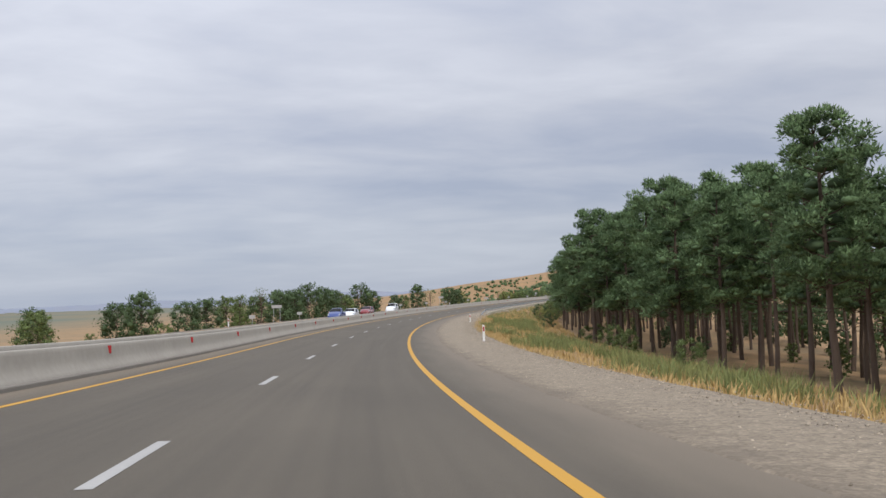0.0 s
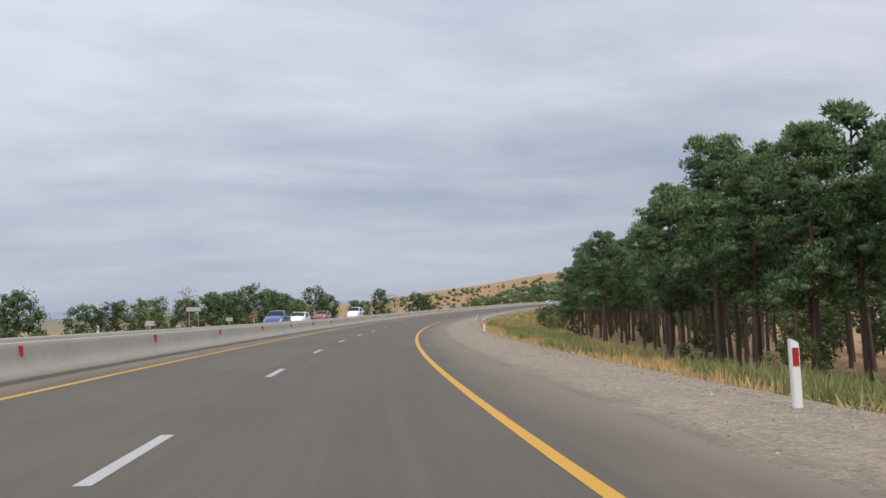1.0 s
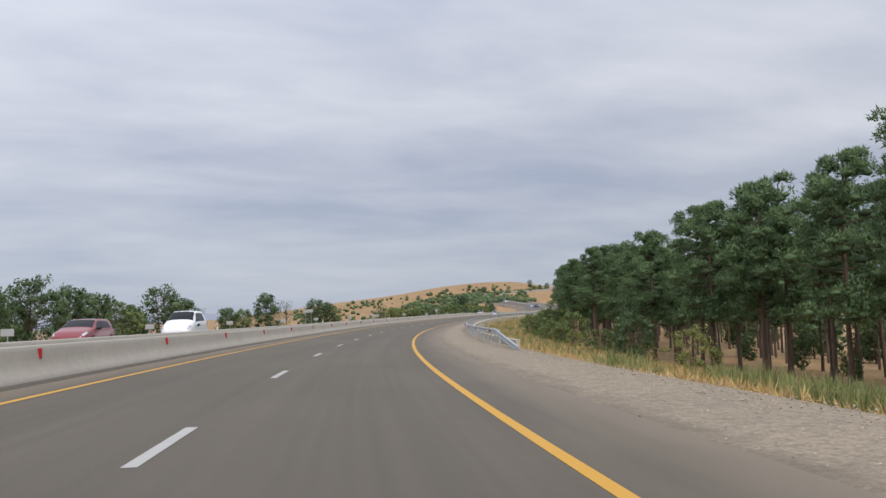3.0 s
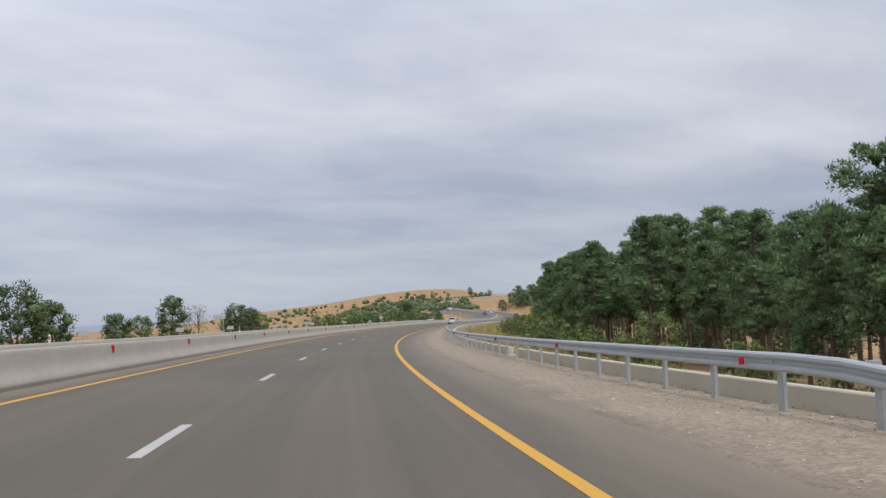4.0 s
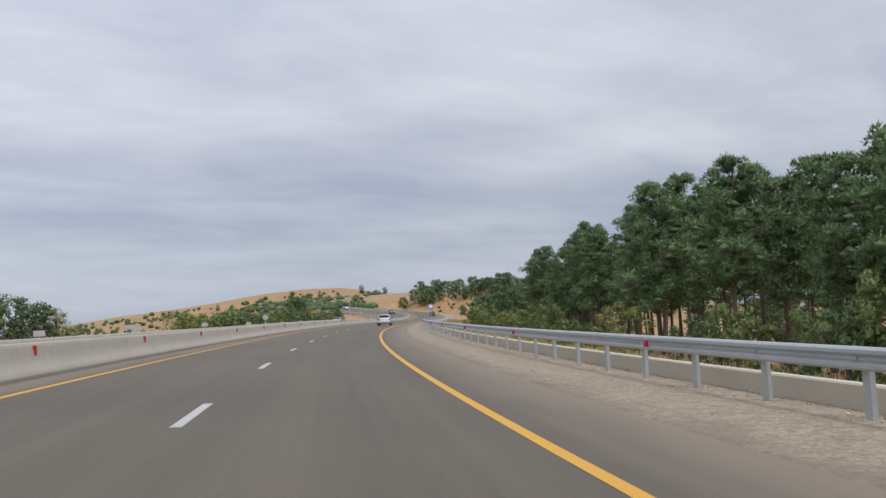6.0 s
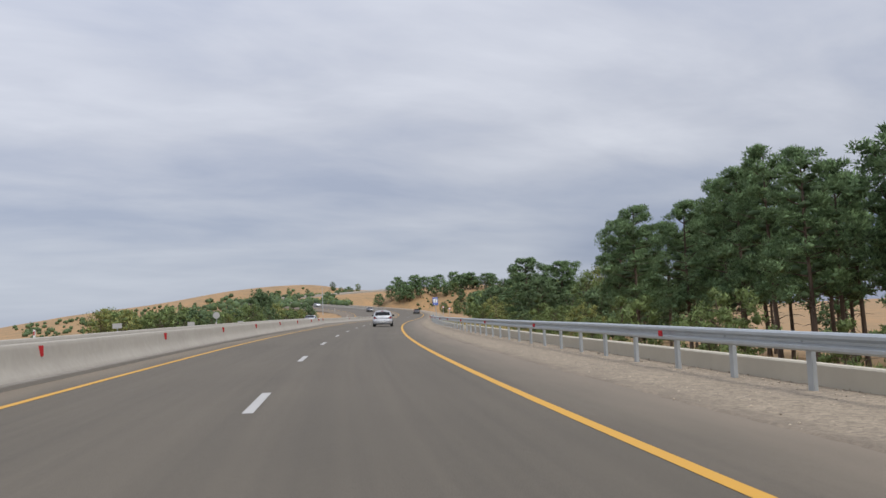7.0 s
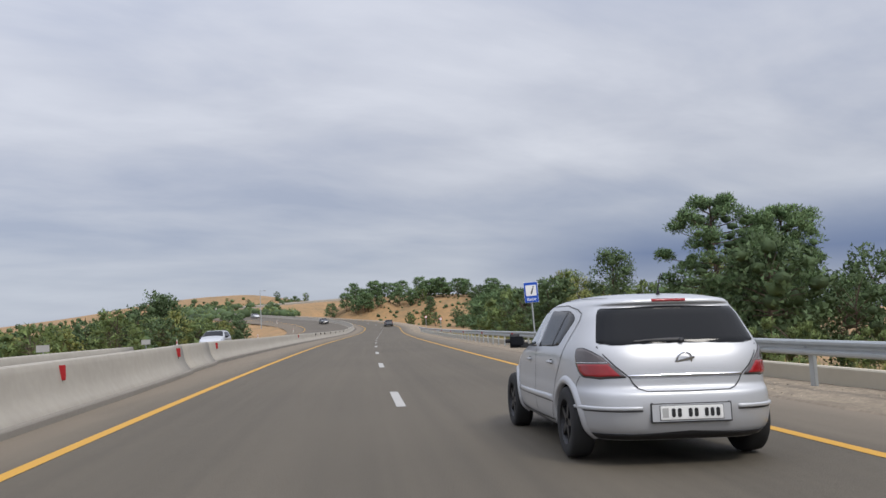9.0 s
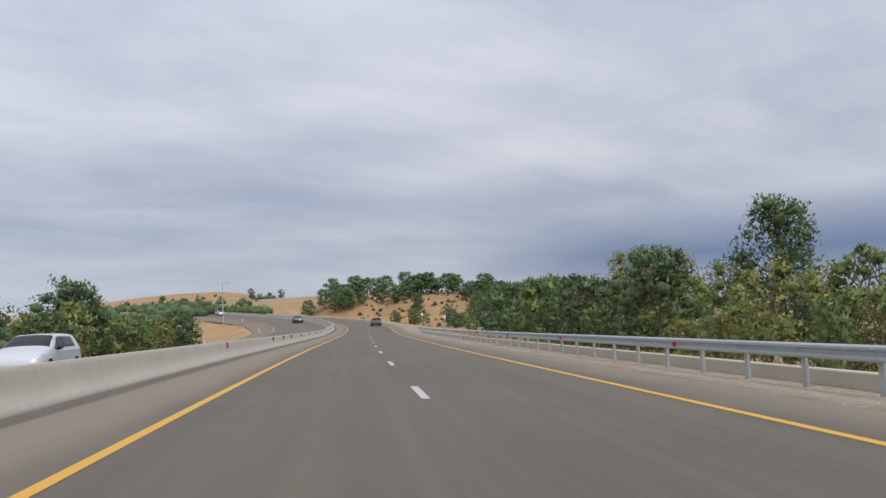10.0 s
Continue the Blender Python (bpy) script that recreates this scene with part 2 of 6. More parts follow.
def valley_cover(mat):
    """West of the highway the dry grass gives way to olive scrub and fields."""
    n, l = mat.node_tree.nodes, mat.node_tree.links
    b = n["Principled BSDF"]
    col = b.inputs["Base Color"].links[0].from_socket
    geo = n.new("ShaderNodeNewGeometry")
    sep = n.new("ShaderNodeSeparateXYZ")
    l.new(geo.outputs["Position"], sep.inputs[0])
    field = n.new("ShaderNodeTexNoise")
    field.inputs["Scale"].default_value = 0.006
    l.new(geo.outputs["Position"], field.inputs["Vector"])
    rng_ = n.new("ShaderNodeMapRange")
    l.new(sep.outputs[0], rng_.inputs["Value"])
    rng_.inputs["From Min"].default_value, rng_.inputs["From Max"].default_value = -60, -230
    mul = n.new("ShaderNodeMath")
    mul.operation = "MULTIPLY"
    l.new(rng_.outputs[0], mul.inputs[0])
    ramp = n.new("ShaderNodeMapRange")
    l.new(field.outputs[0], ramp.inputs["Value"])
    ramp.inputs["From Min"].default_value, ramp.inputs["From Max"].default_value = 0.3, 0.6
    ramp.inputs["To Min"].default_value = 0.45
    l.new(ramp.outputs[0], mul.inputs[1])
    mix = n.new("ShaderNodeMix")
    mix.data_type = "RGBA"
    l.new(mul.outputs[0], mix.inputs["Factor"])
    l.new(col, mix.inputs["A"])
    mix.inputs["B"].default_value = (0.12, 0.14, 0.10, 1)
    l.new(mix.outputs["Result"], b.inputs["Base Color"])


valley_cover(EARTH)
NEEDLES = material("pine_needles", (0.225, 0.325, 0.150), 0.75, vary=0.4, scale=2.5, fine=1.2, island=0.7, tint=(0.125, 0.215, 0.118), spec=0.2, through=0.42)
# darker greens for crown insides: the shade there is put into the colour
CROWN_SHADE = material("shaded_crown_inside", (0.085, 0.125, 0.066), 0.95, vary=0.3, scale=1, spec=0.1)
NEEDLE_MASS = material("shaded_needle_clump", (0.135, 0.200, 0.098), 0.9, vary=0.7, scale=1.2, fine=12, bump=1.0, bump_scale=16, island=0.4, contrast=2.5, tint=(0.090, 0.145, 0.072), spec=0.1)
BARK = material("pine_bark", (0.125, 0.09, 0.068), 0.95, vary=0.5, scale=0.7, fine=12, bump=0.8, bump_scale=12, stretch=(1, 1, 0.25))
LEAVES = material("broad_leaves", (0.185, 0.240, 0.085), 0.7, vary=0.4, scale=1.2, fine=3, island=0.8, tint=(0.08, 0.12, 0.045), spec=0.3, through=0.35)
LEAVES_YELLOW = material("yellowing_leaves", (0.285, 0.300, 0.10), 0.7, vary=0.4, scale=1.0, fine=3, island=0.7, tint=(0.17, 0.19, 0.06), spec=0.3, through=0.35)
# blue of the air between is painted into this hillside's base colour
FAR_HILL = material("haze_painted_hillside", (0.27, 0.31, 0.40), 1.0, vary=0.3, scale=180, fine=0.02, tint=(0.33, 0.32, 0.34))
DRY_GRASS = material("dry_grass", (0.45, 0.31, 0.125), 0.9, vary=0.3, scale=2, fine=4, island=0.6)
GREEN_GRASS = material("roadside_weeds", (0.175, 0.215, 0.075), 0.85, vary=0.5, scale=3, fine=1.2, island=0.7, tint=(0.30, 0.26, 0.10), through=0.3)
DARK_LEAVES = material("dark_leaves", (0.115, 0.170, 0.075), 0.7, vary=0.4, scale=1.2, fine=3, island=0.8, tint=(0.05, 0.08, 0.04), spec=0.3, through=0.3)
SIGN_GREY = material("grey_sign_back", (0.42, 0.42, 0.41), 0.6, vary=0.2, scale=0.6)
SIGN_BLUE = material("blue_sign_face", (0.012, 0.09, 0.52), 0.35, vary=0.1, scale=0.5)
SIGN_WHITE = material("white_sign_face", (0.82, 0.83, 0.84), 0.35, vary=0.05, scale=0.5)
STONE = material("loose_stone", (0.38, 0.32, 0.245), 0.95, vary=0.4, scale=0.3, fine=20, island=0.9)


def car_paint(name, color, metal=0.0, rough=0.35):
    m = material(name, color, rough, metal, vary=0.06, scale=1.5, fine=3, coat=0.6, spec=0.5)
    m.node_tree.nodes["Principled BSDF"].inputs["Coat Roughness"].default_value = 0.08
    return m


SILVER = car_paint("silver_car_paint", (0.52, 0.53, 0.55), 0.35, 0.42)
CAR_WHITE = car_paint("white_car_paint", (0.78, 0.79, 0.80))
CAR_BLUE = car_paint("blue_car_paint", (0.022, 0.052, 0.22))
CAR_RED = car_paint("red_car_paint", (0.22, 0.022, 0.026))
CAR_DARK = car_paint("dark_car_paint", (0.022, 0.024, 0.03))
TINTED = material("tinted_window_glass", (0.010, 0.011, 0.013), 0.06, vary=0.1, scale=1, spec=0.18)
CLEAR = material("window_glass", (0.20, 0.23, 0.25), 0.05, vary=0.1, scale=1, spec=0.7)
CLEAR.node_tree.nodes["Principled BSDF"].inputs["Transmission Weight"].default_value = 0.45
TYRE = material("tyre_rubber", (0.022, 0.022, 0.023), 0.85, vary=0.2, scale=0.2)
RIM_BLACK = material("black_alloy", (0.035, 0.035, 0.038), 0.4, metal=0.5, vary=0.2, scale=0.2)
RIM_GREY = material("grey_alloy", (0.45, 0.45, 0.46), 0.4, metal=0.7, vary=0.2, scale=0.2)
TAIL_RED = material("red_lamp_lens", (0.32, 0.012, 0.016), 0.12, vary=0.3, scale=0.1, coat=0.5)
TAIL_SMOKE = material("smoked_lamp_lens", (0.10, 0.085, 0.085), 0.12, vary=0.3, scale=0.1, coat=0.5)
HEADLAMP = material("clear_lamp_lens", (0.55, 0.57, 0.6), 0.1, metal=0.4, vary=0.2, scale=0.1, coat=0.6)
CHROME = material("chrome", (0.75, 0.76, 0.78), 0.12, metal=1.0, vary=0.05, scale=0.5)
PLATE_WHITE = material("number_plate", (0.8, 0.8, 0.78), 0.4, vary=0.05, scale=0.2)
SEAM = material("dark_panel_gap", (0.03, 0.03, 0.032), 0.7, vary=0.1, scale=0.5)

# ---- the line of the road: curvature (1/km), grade and cross fall (per cent) by chainage ----
BEND = [(-160, 1.87), (-40, 1.87), (-11, 1.60), (18, 1.59), (47, 1.69), (76, 1.38), (105, 1.79), (134, 1.43), (163, 1.58), (192, 1.64),
        (221, 1.40), (250, 1.49), (279, 0.81), (308, 0.69), (337, 0.24), (366, 0.3), (390, 0.1), (466, 0.1), (480, -6.67), (530, -6.67), (545, 0), (690, 0), (702, 11.0), (798, 11.0), (810, 0), (900, 0)]
GRADE = [(-160, -4.2), (-40, -4.21), (18, -1.2), (76, -0.6), (134, -0.05), (192, 0.63), (250, 0.89), (308, 0.61), (366, 0.3), (430, 0.6), (470, 3.0), (500, 5.4), (560, 5.4), (640, 4.8), (760, 5.0), (900, 5.0)]
BANK = [(-160, -2.7), (-40, -2.69), (90, -1.98), (180, -3.62), (240, -2.17), (300, -2.85), (360, -3.0), (480, -1.5), (900, -1.0)]
S = np.arange(-160, 901, 1.0)
_k = np.interp(S, *zip(*BEND)) / 1000
HEAD = np.cumsum(_k)
HEAD -= np.interp(0, S, HEAD)
CX, CY, CZ = np.cumsum(np.sin(HEAD)), np.cumsum(np.cos(HEAD)), np.cumsum(np.interp(S, *zip(*GRADE)) / 100)
CX, CY, CZ = (c - np.interp(0, S, c) for c in (CX, CY, CZ))
LINE_L, LINE_R = -3.55, 3.70


def fall(s, lat):
    """Cross fall in metres; past the first bend the oncoming carriageway lies level."""
    level = np.interp(s, [300, 335, 440, 480], [0, 1, 1, 0]) * np.clip((-lat - 5.6) / 1.5, 0, 1) * 9
    return np.interp(s, *zip(*BANK)) / 100 * (np.clip(lat, -9, 9) + level)


def along(s, lat, dz=0.0):
    """The place at chainage s, lat metres to the right of the lane line and dz above the road's plane."""
    h = np.interp(s, S, HEAD)
    z = np.interp(s, S, CZ) + fall(s, lat) + dz
    return np.interp(s, S, CX) + lat * np.cos(h), np.interp(s, S, CY) - lat * np.sin(h), z


def heading(s):
    """The road's turn about z, in degrees, for pose()."""
    return -math.degrees(np.interp(s, S, HEAD))


def barrier_lat(s):
    return np.interp(s, [-12, 60, 150, 250, 282, 298, 305.5, 312.6, 312.8, 318.4, 318.6, 335], [-4.70, -4.55, -4.56, -4.60, -4.42, -4.52, -4.72, -5.03, -5.17, -5.33, -5.56, -5.76])


def mesh_from(name, verts, faces, mat, smooth=False):
    me = bpy.data.meshes.new(name)
    me.from_pydata([tuple(v) for v in verts], [], [tuple(f) for f in faces])
    for m in mat if isinstance(mat, (list, tuple)) else [mat]:
        me.materials.append(m)
    if smooth:
        me.shade_smooth()
    me.update()
    return me


def sweep(profile, s0, s1, step, shift=None, closed=False):
    """Vertices and faces of a (lat, dz) profile drawn along the road."""
    ss = np.linspace(s0, s1, max(2, int(round((s1 - s0) / step)) + 1))
    verts, faces, k = [], [], len(profile)
    for s in ss:
        off = shift(s) if shift else 0.0
        verts += [along(s, lat + off, dz) for lat, dz in profile]
    for i in range(len(ss) - 1):
        for j in range(k if closed else k - 1):
            a, b = i * k + j, i * k + (j + 1) % k
            faces.append((a, a + k, b + k, b))
    if closed:
        faces += [tuple(range(k)), tuple(reversed(range((len(ss) - 1) * k, len(ss) * k)))]
    return verts, faces


def strip(name, profile, s0, s1, mat, step=3.0, shift=None, kind="structure", label="", category="", closed=False, smooth=False):
    me = mesh_from(name, *sweep(profile, s0, s1, step, shift, closed), mat, smooth)
    if not closed:
        ss, k = np.linspace(s0, s1, max(2, int(round((s1 - s0) / step)) + 1)), len(profile)
        uv = me.uv_layers.new(name="along").data
        for loop in me.loops:
            uv[loop.index].uv = (profile[loop.vertex_index % k][0], ss[loop.vertex_index // k])
    ob = new(name, me)
    return tagged(ob, label, category, "", kind)


def part(name, data, parent, label="", m=None):
    """Links a mesh as ONE part under a thing or a part."""
    ob = new(name, data)
    ob.parent = parent
    if m is not None:
        ob.matrix_local = m
    return tagged(ob, label)


strip("road", [(-5.45, 0), (-2, 0), (0, 0), (2, 0), (4.2, 0), (5.5, -0.01)], -160, 880, ASPHALT, label="grey worn asphalt carriageway of a highway", category="road")
strip("road", [(-17.2, 0), (-13, 0), (-9, 0), (-5.45, 0)], -160, 880, ONCOMING, label="grey asphalt carriageway for oncoming traffic", category="road")


def gravel_bed(s0, s1, ds, lats, rough, label):
    """Uneven stony ground between the asphalt and the verge."""
    ss = np.arange(s0, s1 + 0.01, ds)
    verts, faces, k = [], [], len(lats)
    base = [(5.36, -0.006), (5.9, 0.004), (6.6, 0.012), (7.6, 0.0), (8.5, -0.02), (9.6, -0.42)]
    for s in ss:
        for lat in lats:
            dz = float(np.interp(lat, *zip(*base)))
            if lat < 5.6:
                dz += 0.012 if lat > 5.4 else -0.05
                lat = lat - 0.08 + 0.10 * noise.noise((s * 0.3, 1, 0)) + 0.08 * noise.noise((s * 2.3, 1, 5))
            dz -= float(np.interp(s, [240, 338], [0, 0.07]) * np.clip((lat - 5.6) / 1.2, 0, 1))
            n = noise.noise((s * 1.1, lat * 1.1, 3)) * 0.5 + noise.noise((s * 4.1, lat * 4.1, 7)) * 0.5 if 5.5 < lat < 9 else 0
            verts.append(along(s, lat, dz + rough * n))
    for i in range(len(ss) - 1):
        for j in range(k - 1):
            a = i * k + j
            faces.append((a, a + 1, a + k + 1, a + k))
    me = mesh_from("gravel_shoulder", verts, faces, GRAVEL, True)
    uv = me.uv_layers.new(name="along").data
    for loop in me.loops:
        uv[loop.index].uv = (lats[loop.vertex_index % k], ss[loop.vertex_index // k])
    tagged(new("gravel_shoulder", me), label, "shoulder", "", "structure")


gravel_bed(-160, -32, 4, [5.36, 6.2, 7.4, 8.5, 9.6], 0.0, "pale stony gravel shoulder behind the start")
gravel_bed(-32, 372, 0.22, list(np.arange(5.36, 8.8, 0.16)) + [9.0, 9.6], 0.028, "pale stony gravel shoulder beside the asphalt")
gravel_bed(372, 880, 4, [5.36, 6.2, 7.4, 8.5, 9.6], 0.0, "pale stony gravel shoulder along the road ahead")
strip("gravel_shoulder", [(-20.5, -0.5), (-18.6, -0.02), (-17.1, -0.01)], -160, 880, GRAVEL, label="pale gravel shoulder of the oncoming carriageway", category="shoulder")
strip("yellow_line", [(LINE_R - 0.075, 0.004), (LINE_R + 0.075, 0.004)], -160, 880, YELLOW, label="worn yellow edge line on asphalt", category="road marking")
strip("yellow_line", [(LINE_L - 0.075, 0.004), (LINE_L + 0.075, 0.004)], -160, 880, YELLOW, label="worn yellow edge line beside the barrier", category="road marking")
strip("yellow_line", [(-16.6, 0.004), (-16.45, 0.004)], -160, 880, YELLOW, label="worn yellow edge line on the oncoming carriageway", category="road marking")

# lane dashes, 2.9 m long, every 12 m
for i in range(-3, 60):
    s0 = 1.086 + 12.0 * i
    tagged(new("lane_dash", mesh_from("lane_dash", *sweep([(-0.07, 0.004), (0.07, 0.004)], s0, s0 + 2.88, 1.0), WHITE_LINE)),
           "short white lane dash painted on asphalt", "road marking", "lane dashes", "structure")

# concrete median: a front barrier all along, a second one close behind it up to the first bend's end
BAR = [(-0.05, 0.0), (-0.05, 0.10), (-0.12, 0.20), (-0.185, 0.30), (-0.225, 0.40), (-0.25, 0.52), (-0.275, 0.66), (-0.295, 0.75), (-0.315, 0.772), (-0.455, 0.772), (-0.475, 0.75),
       (-0.495, 0.66), (-0.52, 0.52), (-0.545, 0.40), (-0.585, 0.30), (-0.72, 0.10), (-0.72, 0.0)]
FOOT = [(0.0, -0.02), (-0.005, 0.075), (-0.02, 0.10), (-0.06, 0.115), (-0.06, -0.02)]


def median(s0, s1, shift, label, rise=0.0):
    ob = tagged(new("concrete_barrier"), label, "barrier", "median barriers", "structure")
    part("barrier_body", mesh_from("barrier_body", *sweep([(a, b + (rise if b > 0.3 else 0)) for a, b in BAR], s0, s1, 2.0, shift, True), CONCRETE, True), ob)
    part("barrier_foot", mesh_from("barrier_foot", *sweep(FOOT, s0, s1, 2.0, shift, True), CONCRETE_DIRT), ob, "dark stained foot of the barrier")
    return ob


median(-160, 312.64, barrier_lat, "long pale concrete barrier with dark stained foot")
median(312.76, 318.44, barrier_lat, "short pale concrete barrier segment set back from its neighbour")
median(318.56, 880, barrier_lat, "long pale concrete barrier beside the bend ahead")
median(-160, 311, lambda s: barrier_lat(s) - 0.95, "second pale concrete barrier behind the first", 0.05)
strip("median_fill", [(-1.3, 0.02), (-0.4, 0.02)], -160, 880, CONCRETE_DIRT, shift=barrier_lat, label="dusty concrete strip between the barriers", category="median")

# ---- the ground: one sheet from the verge to the horizon ----
def hills(x, y):
    """A long straight tan ridge that climbs eastwards, and rounded knolls before it."""
    def hump(cx, cy, h, rx, ry, turn=0.0, power=1.0):
        c, s = math.cos(radians(turn)), math.sin(radians(turn))
        u, v = (x - cx) * c - (y - cy) * s, (x - cx) * s + (y - cy) * c
        return h * np.exp(-(((u / rx) ** 2 + (v / ry) ** 2) ** power))
    z = -6.0 - 26.0 * np.clip((-x - 60) / 700, 0, 1) + 0 * x
    crest = sum(np.interp(x + d, [-400, -150, 0, 45, 106, 150, 190, 216, 248, 275, 300, 330, 400, 520, 700], [-6, -1, 4, 8.5, 17, 21, 26, 30.5, 34, 36, 34.5, 28.5, 27, 22, -6]) for d in (-9, 0, 9)) / 3
    beyond = y - (990 - 0.15 * (x - 200))
    z = np.maximum(z, -6.0 + (crest + 6) * np.exp(-(np.where(beyond < 0, beyond / 150, beyond / 420) ** 2)))
    for cx, cy, h, rx, ry, turn, *power in ((240, 647, 22.5, 20, 40, 10, 2.0), (272, 629, 21.5, 44, 50, 10, 1.6), (320, 592, 15.5, 90, 80, 0), (420, 900, 34, 90, 150, 0)):
        z = np.maximum(z, -6.0 + hump(cx, cy, h, rx, ry, turn, *power))
    return z


def ground_height(x, y):
    """Height of the ground, from the road's own level near it to the hills far off."""
    shape = x.shape
    x, y = x.ravel(), y.ravel()
    z = hills(x, y)
    near = (x > -260) & (x < 520) & (y > -420) & (y < 1000)
    nx, ny = x[near], y[near]
    best = np.full(len(nx), 1e18)
    idx = np.zeros(len(nx), int)
    for i in range(0, len(S), 4):
        d = (nx - CX[i]) ** 2 + (ny - CY[i]) ** 2
        closer = d < best
        best[closer], idx[closer] = d[closer], i
    lat = (nx - CX[idx]) * np.cos(HEAD[idx]) - (ny - CY[idx]) * np.sin(HEAD[idx])
    lat = np.where(np.abs(lat) < np.sqrt(best) * 0.7, np.sign(lat) * np.sqrt(best), lat)
    road = CZ[idx]
    bank = fall(S[idx], lat)
    right = np.interp(lat, [8.0, 9.4, 24, 40, 80], [-0.35, -0.45, -2.6, -3.2, -3.6])
    left = np.interp(-lat, [18.0, 20.5, 30, 45, 90], [-0.35, -0.6, -2.2, -3.2, -6.0])
    level = road + bank + np.where(lat > 0, right, left)
    flat = (lat < 8.0) & (lat > -18.6)
    level = np.where(flat, road + bank - 0.35, level)
    edge = np.where(lat > 0, lat - 8, -lat - 19)
    w = np.clip((edge - 10) / 70, 0, 1)
    w = w * w * (3 - 2 * w)
    z[near] = level * (1 - w) + z[near] * w
    return z.reshape(shape)


def grades(lo, hi, step, far, ratio=1.22):
    mid = list(np.arange(lo, hi + 0.1, step))
    a, b, d = lo, hi, step
    before, after = [], []
    while b < far:
        d *= ratio
        a, b = a - d, b + d
        before.insert(0, a)
        after.append(b)
    return np.array(before + mid + after)


gx, gy = grades(-60, 320, 2.5, 4700), grades(-70, 780, 2.5, 4700)
GX, GY = np.meshgrid(gx, gy)
GZ = ground_height(GX, GY)
GZ += np.array([noise.noise((a * 0.05, b * 0.05, 0)) for a, b in zip(GX.ravel(), GY.ravel())]).reshape(GX.shape) * 0.25 * (np.abs(GX) < 900)
w_, h_ = len(gx), len(gy)
faces = [(j * w_ + i, j * w_ + i + 1, (j + 1) * w_ + i + 1, (j + 1) * w_ + i) for j in range(h_ - 1) for i in range(w_ - 1)]
tagged(new("ground", mesh_from("ground", np.stack([GX.ravel(), GY.ravel(), GZ.ravel()], 1), faces, EARTH, True)), "dry tan grassland with low hills", "ground", "", "structure")


def ground_at(x, y):
    return float(ground_height(np.array([float(x)]), np.array([float(y)]))[0])

# ranges far beyond the valley; their haze is only in the colour
def far_range(points, depth):
    verts, faces = [], []
    for az, d, top in points:
        a = radians(az)
        verts += [(d * math.sin(a), d * math.cos(a), -60), (d * math.sin(a), d * math.cos(a), top), ((d + depth) * math.sin(a), (d + depth) * math.cos(a), -60)]
    for i in range(len(points) - 1):
        k = 3 * i
        faces += [(k, k + 3, k + 4, k + 1), (k + 1, k + 4, k + 5, k + 2)]
    return mesh_from("distant_hills", verts, faces, FAR_HILL, True)


rng = random.Random(8)
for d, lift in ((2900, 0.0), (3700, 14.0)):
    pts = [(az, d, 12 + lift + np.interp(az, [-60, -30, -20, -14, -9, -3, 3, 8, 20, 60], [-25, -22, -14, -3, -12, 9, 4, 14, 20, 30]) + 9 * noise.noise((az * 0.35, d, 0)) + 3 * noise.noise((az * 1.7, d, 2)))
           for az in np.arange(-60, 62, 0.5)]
    tagged(new("distant_hills", far_range(pts, 500)), "distant hills on the horizon with haze blue painted in", "hills", "", "structure")

# ---- roadside: guard rail, wall, posts, signs ----
def box(sx, sy, sz, bevel=0.0, at=(0, 0, 0)):
    bm = bmesh.new()
    bmesh.ops.create_cube(bm, size=1)
    bmesh.ops.scale(bm, vec=(sx, sy, sz), verts=bm.verts)
    bmesh.ops.translate(bm, vec=at, verts=bm.verts)
    if bevel:
        bmesh.ops.bevel(bm, geom=list(bm.edges), offset=bevel, segments=2, affect="EDGES")
    return bm


def cyl(r, h, sides=12, at=(0, 0, 0), r2=None):
    bm = bmesh.new()
    bmesh.ops.create_cone(bm, cap_ends=True, segments=sides, radius1=r, radius2=r if r2 is None else r2, depth=h)
    bmesh.ops.translate(bm, vec=at, verts=bm.verts)
    return bm


def done(name, bm, mat, smooth=False):
    me = bpy.data.meshes.new(name)
    bm.to_mesh(me)
    bm.free()
    me.materials.append(mat)
    if smooth:
        me.shade_smooth()
    return me


def at_road(s, lat, dz=0.0, turn=0.0, tilt=0.0):
    x, y, z = along(s, lat, dz)
    return pose(x, y, z, tilt, 0, heading(s) + turn)


RAIL_START, RAIL_END, OPENINGS = 114.0, 448.0, (149.6, 276.7, 335.6)


def rail_lat(s):
    return np.interp(s, [114, 145, 200, 250, 338, 432], [8.05, 7.98, 7.62, 7.48, 6.92, 6.92])


def sag(s):
    """The shoulder drops a little towards the end of the bend."""
    return -float(np.interp(s, [240, 338], [0, 0.085]))


# W-shaped beam: it rises from the ground at its start
W = [(0.085, -0.135), (0.02, -0.128), (0.0, -0.10), (0.0, -0.06), (0.07, -0.018), (0.07, 0.018), (0.0, 0.06), (0.0, 0.10), (0.02, 0.128), (0.085, 0.135)]


def beam(s0, s1):
    verts, faces = [], []
    ss = np.linspace(s0, s1, 11)
    prof = W + [(a + 0.006, b * 0.985) for a, b in reversed(W)]
    k = len(prof)
    for s in ss:
        up = np.interp(s, [RAIL_START, RAIL_START + 9], [0.03, 0.68]) + sag(s)
        verts += [along(s, rail_lat(s) - 0.16 + a, up + b) for a, b in prof]
    for i in range(len(ss) - 1):
        for j in range(k):
            a, b = i * k + j, i * k + (j + 1) % k
            faces.append((a, a + k, b + k, b))
    return mesh_from("beam", verts, faces, STEEL)


